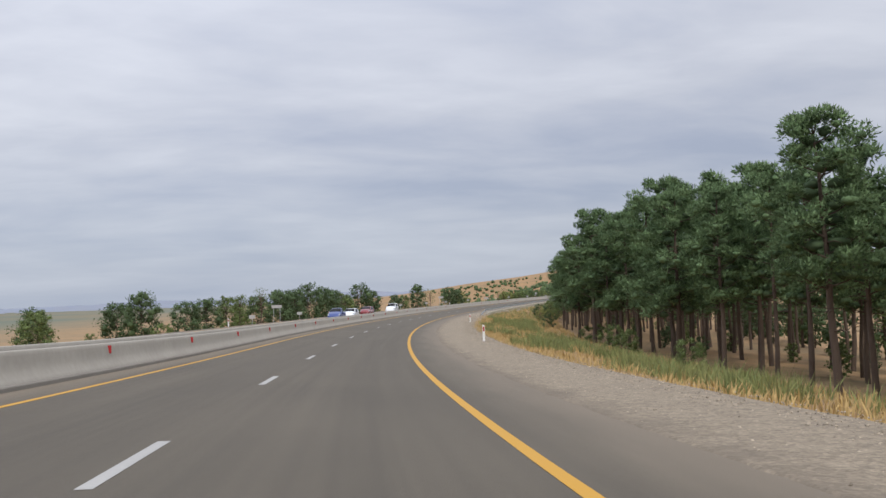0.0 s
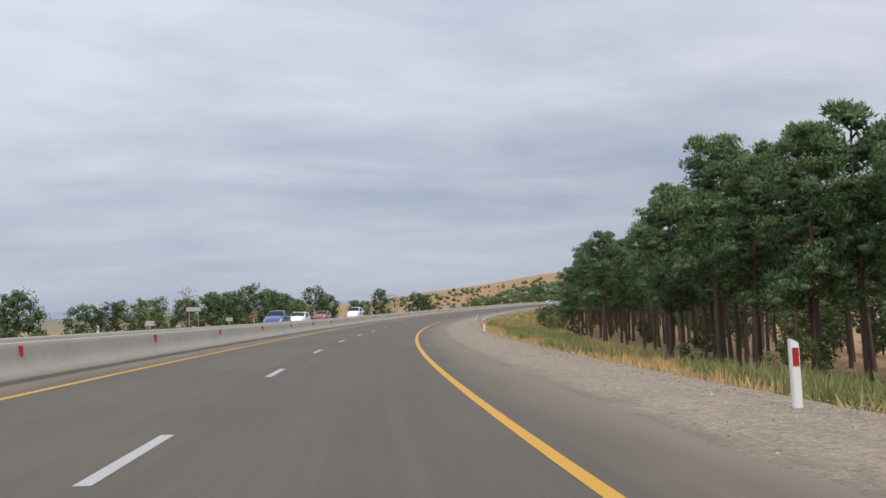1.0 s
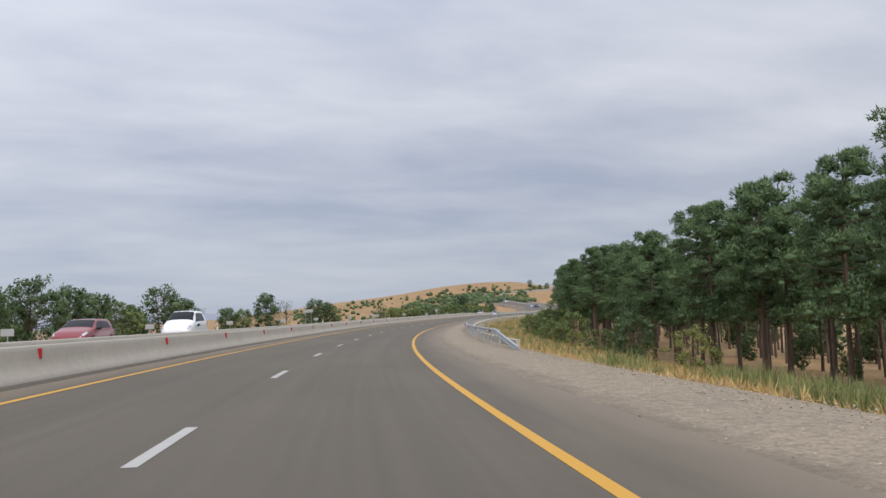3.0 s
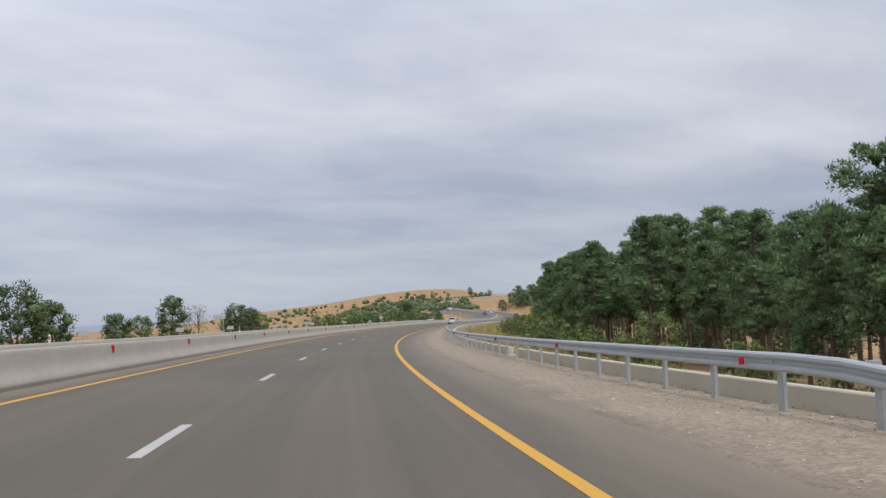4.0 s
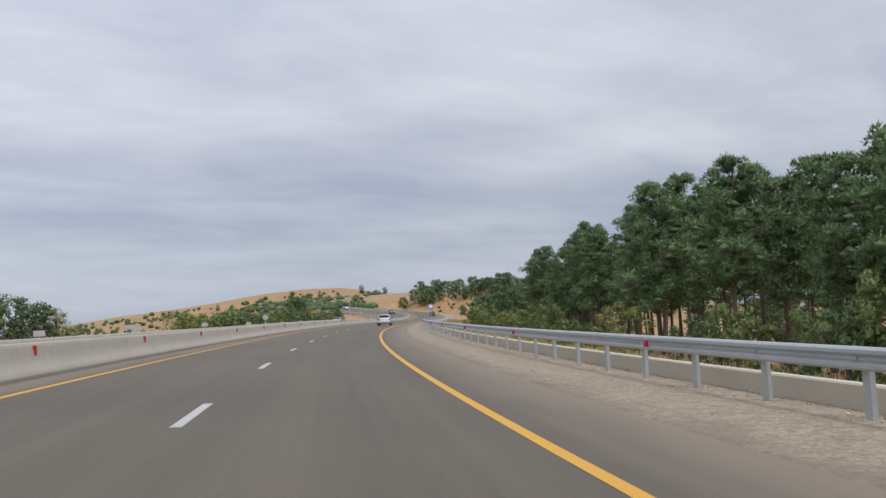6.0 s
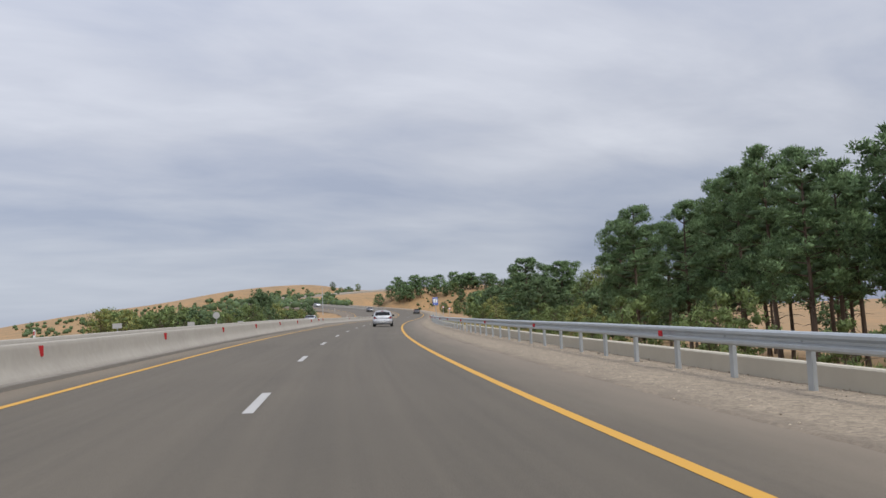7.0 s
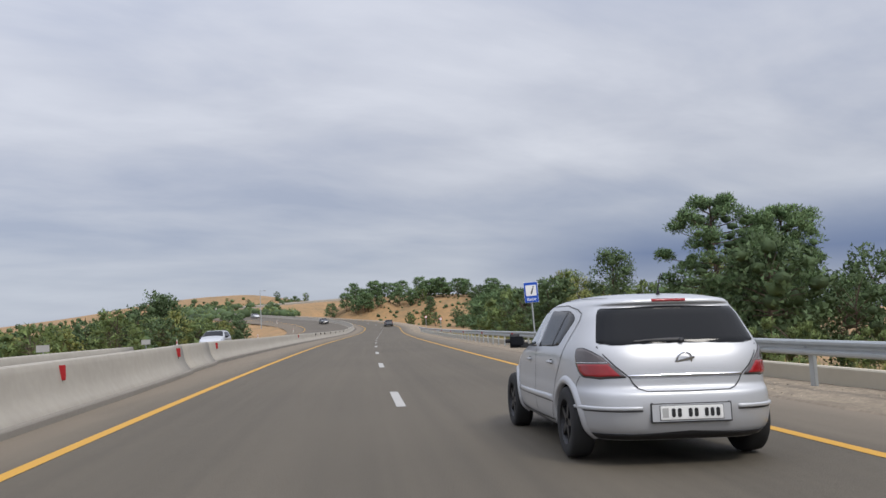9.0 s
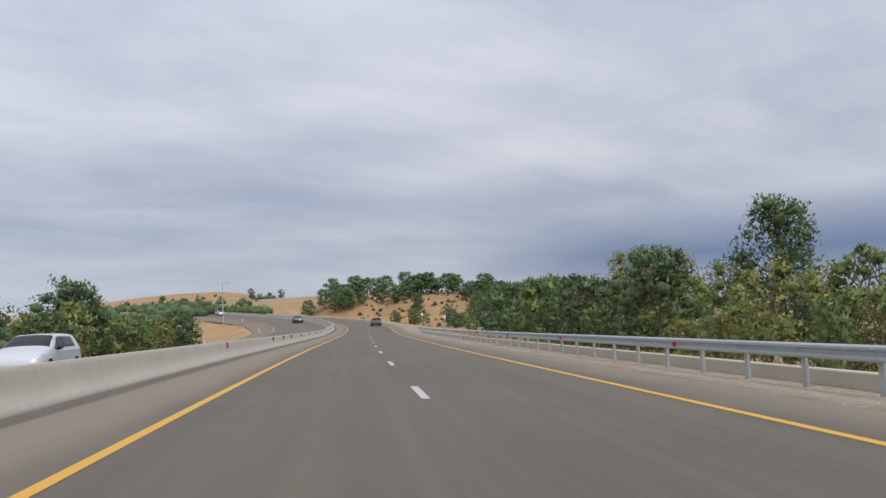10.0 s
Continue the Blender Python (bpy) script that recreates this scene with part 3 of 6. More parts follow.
rail = tagged(new("guard_rail"), "grey galvanized steel guard rail on posts", "guard rail")
for s in np.arange(RAIL_START, RAIL_END, 12.34):
    part("beam", beam(s, min(RAIL_END, s + 12.34)), rail)
post_bm = box(0.012, 0.14, 1.10, 0, (0, 0, 0.17))
for sx in (-0.03, 0.03):
    extra = box(0.06, 0.012, 1.10, 0, (0.03, 0.064 * (1 if sx > 0 else -1), 0.17))
    me = bpy.data.meshes.new("tmp")
    extra.to_mesh(me)
    extra.free()
    post_bm.from_mesh(me)
POST = done("post", post_bm, STEEL)
BLOCK = done("spacer", box(0.10, 0.16, 0.20, 0.008), STEEL)
BOLT = done("bolt", cyl(0.016, 0.03, 6), STEEL)
for k in range(-8, 130):
    s = float(np.interp(k, [-8, 0, 7, 35, 41, 83, 130], [122.1, 140.76, 157.08, 222.1, 236.85, 335.86, 446.3]))
    if RAIL_START + 7 < s < RAIL_END:
        part("post", POST, rail, "", at_road(s, rail_lat(s), sag(s), 0))
        part("spacer", BLOCK, rail, "", at_road(s, rail_lat(s) - 0.032, 0.68 + sag(s)))
        part("bolt", BOLT, rail, "", at_road(s, rail_lat(s) - 0.095, 0.68 + sag(s)) @ pose(0, 0, 0, 0, 90, 0))
REFLECT = done("reflector", box(0.085, 0.02, 0.115, 0.006), RED)
for i in range(27):
    s = 125.2 + 12.16 * i
    if s < RAIL_END:
        part("reflector", REFLECT, rail, "small red reflector", at_road(s, rail_lat(s) - 0.20, 0.67 + sag(s)))

# low concrete wall behind the rail, with drain openings
for a, b in zip((119.5,) + tuple(q + 0.9 for q in OPENINGS), tuple(q - 0.9 for q in OPENINGS) + (RAIL_END,)):
    low = sag((a + b) / 2)
    ob = strip("drain_wall", [(lat, up + low) for lat, up in ((-0.10, -0.35), (-0.10, 0.29), (-0.08, 0.315), (0.08, 0.315), (0.10, 0.29), (0.10, -0.6))], a, b, WALL_CONCRETE, 2.4, lambda s: rail_lat(s) + 0.62, "",
               "low pale concrete wall behind the guard rail", "wall", True)
CHUTE = box(1.7, 1.5, 0.10, 0.02)
for s in OPENINGS:
    tagged(new("drain_apron", done("drain_apron", CHUTE.copy(), CONCRETE)), "small white concrete apron at a drain opening", "drain").matrix_basis = at_road(s, rail_lat(s) + 1.1, -0.03 + sag(s))

# red reflectors on the median barrier
BIG = box(0.11, 0.025, 0.22, 0.008)
for s in (-27, -16, -4.7, 5.5, 15.2, 24.8, 35.1, 45.1, 55.6, 65.6, 75.6, 85.7, 96.7, 107.7, 118, 128.3, 138.7, 149.2, 160.2, 170.2, 181.2, 191.8, 203.6, 214.5, 225.5, 236.5, 248, 259.1,
          269.1, 279.4, 290.0, 301.6, 311.6, 321.0, 357.8, 376, 383, 389.3, 400, 411, 422, 433):
    ob = new("barrier_reflector", done("barrier_reflector", BIG.copy(), RED if s < 370 else BLACK))
    ob.matrix_basis = at_road(s, barrier_lat(s) - 0.245, 0.60)
    part("stem", done("stem", box(0.05, 0.03, 0.06, 0.005, (-0.02, 0.01, -0.13)), BLACK), ob, "dark mounting stem")
    tagged(ob, "red reflector plate fixed to the concrete barrier" if s < 370 else "small dark reflector plate fixed to the concrete barrier", "reflector", "barrier reflectors")


# delineator posts
def delineator(spots, label, group):
    first = None
    for s, lat_of in spots:
        m = at_road(s, lat_of, -0.12, 0, -2)
        if first is None:
            first = new("delineator_post")
            bm = box(0.12, 0.09, 1.02, 0.012, (0, 0, 0.51))
            for v in bm.verts:
                if v.co.z > 0.9 and v.co.x > 0:
                    v.co.z -= 0.05
            part("post_body", done("post_body", bm, WHITE_PAINT), first)
            part("reflector", done("reflector", box(0.085, 0.012, 0.24, 0.004, (0, -0.050, 0.78)), RED), first, "red reflector")
            part("rear_mark", done("rear_mark", box(0.085, 0.012, 0.24, 0.004, (0, 0.050, 0.78)), BLACK), first, "black rear band")
            first.matrix_basis = m
            tagged(first, label, "post", group)
        else:
            copy_thing(first, m)


delineator(((-34.5, 8.0), (17.6, 7.72), (69.9, 8.3)), "white plastic delineator post with red reflector on gravel", "delineators on the gravel")
delineator([(s, -18.6) for s in (17, 68.2, 119.5, 170.7, 222, 273, 323, 372.5, 424.7, 476, 528)], "white plastic delineator post on the far shoulder", "delineators on the far shoulder")


def chevron_sign(s, lat, wide, tall, dz, posts=1, label="small grey back of a road sign on a post"):
    ob = new("road_sign")
    x, y, z = along(s, lat)
    g = ground_at(x, y)
    top = z + dz + tall / 2
    part("board", done("board", box(wide, 0.03, tall, 0.006, (0, 0, top - tall / 2 - g)), SIGN_GREY), ob, "plain grey board")
    for i in range(posts):
        px = 0 if posts == 1 else (i - 0.5) * wide * 0.62
        part("post", done("post", cyl(0.035, top - g + 0.2, 8, (px, 0.04, (top - g) / 2 - 0.1)), STEEL), ob)
    part("clamp", done("clamp", box(wide * 0.8, 0.03, 0.04, 0, (0, 0.025, top - tall / 2 - g)), STEEL), ob)
    ob.matrix_basis = pose(x, y, g, 0, 0, heading(s))
    return tagged(ob, label, "road sign", "signs of the oncoming carriageway")


for s in (82.7, 106.7, 130, 155, 180, 204, 223, 246, 268, 293, 317.2, 343.4, 367):
    chevron_sign(s, -20, 0.78, 0.42, 0.85)
chevron_sign(95.2, -20.2, 1.5, 0.42, 2.05, 2, "wide grey back of a road sign on two posts")
chevron_sign(219, -20.2, 1.5, 0.5, 2.2, 2, "wide grey back of a road sign on two posts")
chevron_sign(270.5, -21.5, 1.2, 0.42, 1.0, 2, "wide grey back of a road sign on two posts")


def round_sign(s, lat):
    ob = new("round_sign")
    x, y, z = along(s, lat)
    g = ground_at(x, y)
    part("disc", done("disc", cyl(0.42, 0.025, 28), SIGN_GREY), ob, "pale grey back of a disc", pose(0, 0, z + 1.85 - g, 90, 0, 0))
    part("post", done("post", cyl(0.035, z + 2.2 - g, 8, (0, 0.05, (z + 2.2 - g) / 2)), STEEL), ob)
    ob.matrix_basis = pose(x, y, g, 0, 0, heading(s))
    tagged(ob, "round grey back of a road sign on a post", "road sign", "signs of the oncoming carriageway")


round_sign(329.2, -20)


def info_sign(s, lat):
    """Blue sign with a white field, a letter i and a word below."""
    ob = new("information_sign")
    x, y, z = along(s, lat)
    g = ground_at(x, y)
    low = z + 2.10 - g
    part("post", done("post", cyl(0.038, low + 0.95, 12, (0, 0.05, (low + 0.95) / 2)), STEEL), ob, "grey steel post")
    part("board", done("board", box(0.64, 0.03, 0.95, 0.012, (0, 0, low + 0.475)), SIGN_BLUE), ob, "blue rounded board")
    part("rim", done("rim", box(0.66, 0.02, 0.97, 0.008, (0, 0.008, low + 0.475)), SIGN_WHITE), ob, "white edge")
    field = part("field", done("field", box(0.50, 0.012, 0.51, 0.004, (0, -0.018, low + 0.565)), SIGN_WHITE), ob, "white square field")

    def words(body, size, at, mat, shear=0.0, parent=ob, name="lettering"):
        cu = bpy.data.curves.new(name, "FONT")
        cu.body, cu.size, cu.align_x, cu.align_y, cu.extrude, cu.shear = body, size, "CENTER", "CENTER", 0.002, shear
        cu.offset = 0.012 * size
        tmp = new("tmp", cu)
        me = bpy.data.meshes.new_from_object(tmp.evaluated_get(bpy.context.evaluated_depsgraph_get()))
        bpy.data.objects.remove(tmp)
        me.materials.clear()
        me.materials.append(mat)
        part(name, me, parent, "", pose(*at, 90, 0, 0))

    words("i", 0.57, (0.0, -0.028, low + 0.575), BLACK, 0.35, field, "letter")
    words("Radar", 0.19, (0, -0.019, low + 0.15), SIGN_WHITE)
    ob.matrix_basis = pose(x, y, g, 0, -2.0, heading(s) - 4)
    tagged(ob, "blue information sign with white field on grey post", "road sign")


info_sign(329.5, 7.50)


def lamp_mast(x, y, top):
    ob = new("lamp_mast")
    g = ground_at(x, y)
    tall = top - g
    part("pole", done("pole", cyl(0.14, tall, 10, (0, 0, tall / 2), 0.07), STEEL), ob)
    part("arm", done("arm", box(1.6, 0.07, 0.07, 0.01, (0.7, 0, tall - 0.05)), STEEL), ob)
    part("lantern", done("lantern", box(0.7, 0.25, 0.14, 0.03, (1.5, 0, tall)), SIGN_GREY), ob, "grey lantern")
    ob.matrix_basis = pose(x, y, g, 0, 0, 20)
    tagged(ob, "tall thin grey steel lamp mast beside the bend", "lamp post")


lamp_mast(139, 496, 12.8)


def warning_sign(s, lat, dz):
    """A white triangle with a red rim on a post."""
    ob = new("warning_sign")
    x, y, z = along(s, lat)
    g = ground_at(x, y)
    part("post", done("post", cyl(0.05, z + dz - g, 8, (0, 0.05, (z + dz - g) / 2)), STEEL), ob)
    part("rim", done("rim", cyl(0.50, 0.03, 3), RED), ob, "red rim", pose(0, 0, z + dz - g, 90, 0, 0) @ pose(0, 0, 0, 0, 0, 90))
    part("face", done("face", cyl(0.35, 0.05, 3), SIGN_WHITE), ob, "white face", pose(0, 0, z + dz - g, 90, 0, 0) @ pose(0, 0, 0, 0, 0, 90))
    ob.matrix_basis = pose(x, y, g, 0, 0, heading(s))
    tagged(ob, "red and white triangular warning sign beside the road", "road sign", "warning signs")


warning_sign(478, 9.5, 2.0)
warning_sign(452, 11.0, 1.9)


# ---- trees ----
def tufts(rng, centre, radii, count, size, up=0.3, slim=1.0, reach=(0.72, 1.08), lift=0.6, loose=0.35):
    """Small pointed sprays of needles or leaves on the shell of a clump, shaded as one soft mass."""
    verts, faces, normals = [], [], []
    for _ in range(count):
        d = Vector((rng.gauss(0, 1), rng.gauss(0, 1), rng.gauss(0, 1) + up)).normalized()
        p = Vector(centre) + Vector((d.x * radii[0], d.y * radii[1], d.z * radii[2])) * rng.uniform(*reach)
        t = d.cross(Vector((rng.gauss(0, 1), rng.gauss(0, 1), rng.gauss(0, 1)))).normalized()
        a = (t + d * lift * rng.uniform(0.4, 1.6) + Vector((0, 0, 0.25))).normalized()
        b = (a.cross(d).normalized() + Vector((rng.gauss(0, loose), rng.gauss(0, loose), rng.gauss(0, loose)))).normalized()
        L, w = size * rng.uniform(0.7, 1.35), size * rng.uniform(0.20, 0.38) * slim
        n = len(verts)
        verts += [p - a * L * 0.3 - b * w, p - a * L * 0.3 + b * w, p + a * L * 0.7]
        faces.append((n, n + 1, n + 2) if b.cross(a).dot(d) > 0 else (n + 1, n, n + 2))
        soft = (d + Vector((rng.gauss(0, 0.3), rng.gauss(0, 0.3), rng.gauss(0.1, 0.3)))).normalized()
        normals += [soft] * 3
    return verts, faces, normals


def _ball(level):
    ball = bmesh.new()
    bmesh.ops.create_icosphere(ball, subdivisions=level, radius=1)
    out = [v.co.copy() for v in ball.verts], [[v.index for v in f.verts] for f in ball.faces]
    ball.free()
    return out


ICO_V, ICO_F = _ball(1)


def blob(rng, centre, radii, k=0.8):
    return [Vector(centre) + Vector((v.x * radii[0], v.y * radii[1], v.z * radii[2])) * k * rng.uniform(0.8, 1.1) for v in ICO_V], ICO_F


def limb(points, radii, sides=6):
    """A tapered limb through points."""
    verts, faces = [], []
    for i, (p, r) in enumerate(zip(points, radii)):
        d = (points[min(i + 1, len(points) - 1)] - points[max(i - 1, 0)]).normalized()
        a = d.orthogonal().normalized()
        b = d.cross(a)
        verts += [p + (a * math.cos(2 * math.pi * j / sides) + b * math.sin(2 * math.pi * j / sides)) * r for j in range(sides)]
        if i:
            for j in range(sides):
                q, q2 = (i - 1) * sides + j, (i - 1) * sides + (j + 1) % sides
                faces.append((q, q2, q2 + sides, q + sides))
    return verts, faces


class Heap:
    """Collects vertices and faces, with a material index for each face."""

    def __init__(self):
        self.v, self.f, self.m, self.n = [], [], [], []

    def add(self, vf, mat=0):
        n = len(self.v)
        self.v += vf[0]
        self.f += [tuple(i + n for i in f) for f in vf[1]]
        self.m += [mat] * len(vf[1])
        self.n += vf[2] if len(vf) > 2 else [Vector((0, 0, 0))] * len(vf[0])

    def mesh(self, name, mats, smooth=False):
        me = mesh_from(name, self.v, self.f, mats, smooth)
        me.polygons.foreach_set("material_index", self.m)
        me.update()
        if any(n.length > 0 for n in self.n):
            me.shade_smooth()
            me.normals_split_custom_set_from_vertices([tuple(n) for n in self.n])
        return me


def pine_meshes(seed, height, base, width, clumps, tuft=0.22, per=70, size=1.0):
    """Trunk and crown of a pine: a bare stem, dead limbs, and boughs that each end in rounded pads of needles."""
    rng, dice = random.Random(seed), np.random.RandomState(seed)
    lean = Vector((rng.uniform(-0.3, 0.3), rng.uniform(-0.3, 0.3), 0))
    pts = [lean * (i / 6) ** 1.5 + Vector((rng.uniform(-0.06, 0.06), rng.uniform(-0.06, 0.06), height * 0.95 * i / 6)) for i in range(7)]
    trunk = Heap()
    trunk.add(limb(pts, [0.17 - 0.022 * i for i in range(7)], 8))
    for k in range(9):
        z = rng.uniform(height * 0.22, height * 0.6)
        a = rng.uniform(0, 6.28)
        p = pts[int(z / height * 6)].copy()
        p.z = z
        L = rng.uniform(0.6, 1.8)
        q = p + Vector((math.cos(a) * L, math.sin(a) * L, rng.uniform(-0.2, 0.3)))
        trunk.add(limb([p, (p + q) / 2 + Vector((0, 0, 0.08)), q], [0.035, 0.022, 0.008], 4))
    verts, faces, mats, normals, count = [], [], [], [], 0

    def lump(c, rad, k, mat):
        nonlocal count
        v = np.array([tuple(q) for q in ICO_V])
        rough = dice.uniform(0.7, 1.2, (len(v), 1))
        verts.append(np.array(c) + v * np.array(rad) * k * rough)
        n = v / np.array(rad)
        normals.append(n / np.linalg.norm(n, axis=1, keepdims=True))
        faces.extend(tuple(q + count for q in f) for f in ICO_F)
        mats.extend([mat] * len(ICO_F))
        count += len(v)

    def brush(c, rad, n):
        nonlocal count
        d = dice.normal(0, 1, (n, 3)) + (0, 0, 0.3)
        d /= np.linalg.norm(d, axis=1, keepdims=True)
        d[:, 2] = np.where((d[:, 2] < -0.4) & (dice.random_sample(n) < 0.5), -d[:, 2], d[:, 2])
        p = np.array(c) + d * np.array(rad) * dice.uniform(0.50, 1.0, (n, 1)) + dice.normal(0, 0.04, (n, 3))
        a = d * 0.8 + dice.normal(0, 0.45, (n, 3)) + (0, 0, 0.35)
        a /= np.linalg.norm(a, axis=1, keepdims=True)
        b = np.cross(a, dice.normal(0, 1, (n, 3)))
        b /= np.linalg.norm(b, axis=1, keepdims=True)
        L, w = tuft * dice.uniform(0.7, 1.5, (n, 1)), tuft * dice.uniform(0.17, 0.32, (n, 1))
        verts.append(np.stack([p - b * w, p + b * w, p + a * L], 1).reshape(-1, 3))
        soft = d + dice.normal(0, 0.28, (n, 3)) + (0, 0, 0.1)
        normals.append(np.repeat(soft / np.linalg.norm(soft, axis=1, keepdims=True), 3, axis=0))
        faces.extend((count + 3 * q, count + 3 * q + 1, count + 3 * q + 2) for q in range(n))
        mats.extend([0] * n)
        count += 3 * n

    boughs = max(6, clumps // 4)
    for k in range(boughs):
        u = (k + rng.random()) / boughs
        z = base + (height - base) * u
        prof = math.sin(math.pi * min(1, 0.22 + 0.72 * u)) ** 0.7
        r = width * 1.16 * prof * rng.uniform(0.5, 1.1)
        a = k * 2.4 + rng.uniform(-0.6, 0.6)
        out = Vector((math.cos(a), math.sin(a), 0))
        side = Vector((-out.y, out.x, 0))
        mid = lean * u + out * r * 0.8 + Vector((0, 0, z))
        st = Vector((lean.x * u, lean.y * u, z - 0.6))
        trunk.add(limb([st, (st + mid) / 2 - Vector((0, 0, 0.1)), mid], [0.05, 0.035, 0.015], 4))
        # dark filler near the stem, its colour holds the crown's inner shade
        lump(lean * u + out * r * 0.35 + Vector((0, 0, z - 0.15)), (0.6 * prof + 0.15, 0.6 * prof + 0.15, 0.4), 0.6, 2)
        for j in range(3):
            s = size * rng.choice((0.42, 0.52, 0.62, 0.74)) * rng.uniform(0.9, 1.12) * (1.0 - 0.30 * u)
            c = mid + out * rng.uniform(-0.6, 0.35) * prof + side * rng.uniform(-0.85, 0.85) * (0.8 * prof + 0.2) + Vector((0, 0, rng.uniform(-0.3, 0.35)))
            c.z = min(c.z, height - s * 0.6)
            rad = (s * rng.uniform(0.95, 1.3), s * rng.uniform(0.95, 1.3), s * rng.uniform(0.62, 0.85))
            # heart of the pad, coloured darker than its needles to paint in shade
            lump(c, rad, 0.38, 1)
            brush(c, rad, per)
    me = mesh_from("crown", np.concatenate(verts), faces, [NEEDLES, NEEDLE_MASS, CROWN_SHADE])
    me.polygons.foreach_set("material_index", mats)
    me.shade_smooth()
    me.normals_split_custom_set_from_vertices([tuple(n) for n in np.concatenate(normals)])
    return trunk.mesh("trunk", [BARK], True), me


def tree_thing(name, meshes, x, y, turn, scale, label, category, group, sink=0.1, tilt=0.0):
    ob = new(name)
    part("trunk", meshes[0], ob)
    part("crown", meshes[1], ob)
    ob.matrix_basis = pose(x, y, ground_at(x, y) - sink, tilt, 0, turn) @ Matrix.Diagonal((scale, scale, scale, 1))
    return tagged(ob, label, category, group)


def broad_meshes(seed, height, width, clumps, leaf, per=26, tuft=0.3, low=0.15, open_=0.0, stems=1):
    """A broad-leaved tree or bush: forked stems, limbs to every clump of leaves, gaps between them."""
    rng = random.Random(seed)
    wood, crown = Heap(), Heap()
    forks = []
    for k in range(stems):
        a = rng.uniform(0, 6.28)
        tip = Vector((math.cos(a) * width * 0.25 * (stems > 1), math.sin(a) * width * 0.25 * (stems > 1), height * 0.85))
        mid = tip * 0.5 + Vector((rng.uniform(-0.2, 0.2), rng.uniform(-0.2, 0.2), 0))
        r = 0.016 * height / math.sqrt(stems)
        wood.add(limb([Vector((0, 0, -0.2)), mid, tip], [r, r * 0.6, r * 0.15], 6))
        forks.append((mid, tip))
    for k in range(clumps):
        u = (k + rng.random()) / clumps
        z = height * (low + (0.96 - low) * u)
        prof = math.sin(math.pi * min(1, 0.12 + 0.80 * u)) ** 0.8
        r = width * prof * math.sqrt(rng.uniform(0.1, 1.0))
        a = k * 2.4 + rng.uniform(-0.7, 0.7)
        c = Vector((math.cos(a) * r, math.sin(a) * r, z))
        s = rng.uniform(0.10, 0.20) * height * (0.55 + 0.45 * prof) * (1 - 0.35 * open_)
        s = min(s, width * 0.55)
        rad = (s, s, s * rng.uniform(0.6, 0.95))
        crown.add(tufts(rng, c, rad, int(per * 1.35), tuft * 0.82, 0.3, 1.15, (0.45, 1.1)), 0)
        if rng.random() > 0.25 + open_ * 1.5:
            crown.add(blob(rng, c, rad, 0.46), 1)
        m, t = forks[k % stems]
        st = m.lerp(t, max(0, u - 0.35)) if u > 0.3 else m * max(0.15, u)
        wood.add(limb([st, (st + c) / 2 + Vector((0, 0, 0.1)), c], [0.007 * height, 0.004 * height, 0.0012 * height], 4))
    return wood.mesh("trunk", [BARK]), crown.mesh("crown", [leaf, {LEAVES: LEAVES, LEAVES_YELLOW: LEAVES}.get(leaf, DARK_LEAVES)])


PINES = [pine_meshes(i, h, b, w, c, 0.155, 175, 1.08) for i, (h, b, w, c) in enumerate([(11.8, 3.6, 2.5, 120), (11.0, 4.2, 2.3, 104), (12.2, 3.8, 2.6, 124), (10.4, 3.0, 2.4, 108), (11.6, 4.8, 2.0, 92), (12.8, 4.4, 2.4, 108)])]
MID_PINES = [pine_meshes(10 + i, h, b, w, c, 0.24, 72, 1.14) for i, (h, b, w, c) in enumerate([(12.2, 4.4, 2.2, 80), (11.4, 5.0, 2.0, 72), (12.8, 4.8, 2.3, 84), (13.2, 5.4, 2.1, 76)])]
BACK_PINES = [pine_meshes(20 + i, h, b, w, c, 0.42, 18, 1.25) for i, (h, b, w, c) in enumerate([(11.8, 4.4, 2.2, 44), (12.4, 5.0, 2.1, 40), (11.0, 4.0, 2.2, 44)])]


def skyline(s):
    """Height of the plantation's canopy along the road."""
    return float(np.interp(s, [-34, 7, 16, 25, 36, 46, 52, 64, 72, 79, 86, 91, 97, 109, 136, 147, 157, 166, 170, 176, 184, 190, 197, 207, 232, 252, 276, 300],
                           [12.6, 12.3, 11.9, 12.9, 15.0, 12.6, 13.8, 13.0, 13.8, 13.8, 13.4, 12.0, 11.6, 12.4, 11.8, 9.3, 10.4, 10.4, 9.0, 12.6, 13.8, 12.0, 12.6, 11.4, 12.2, 12.8, 11.4, 10.4]))


rng = random.Random(5)
for row, lat in enumerate((22.0, 25.5, 29.5, 34, 39, 45)):
    s = -34.0 + rng.uniform(0, 3)
    while s < (299, 301, 301, 298, 288, 280)[row]:
        x, y, _ = along(s, lat + rng.uniform(-1.4, 1.4) - (1.5 if s < 70 else 0))
        if not (row == 0 and rng.random() < 0.3):
            kind = rng.choice(PINES if row == 0 else MID_PINES if row < 3 else BACK_PINES)
            own = max(v.co.z for v in kind[1].vertices)
            tree_thing("pine_tree", kind, x, y, rng.uniform(0, 360), skyline(s) * rng.uniform(0.88, 1.0) * (0.96, 1.04, 1.06, 1.0, 0.95, 0.95)[row] / own,
                       "tall plantation pine with bare trunk and dark clumped crown", "tree", "pines of the plantation", 0.1, rng.uniform(-2, 2))
        s += rng.uniform(3.4, 6.2) + (1.8 if row > 3 else 0)

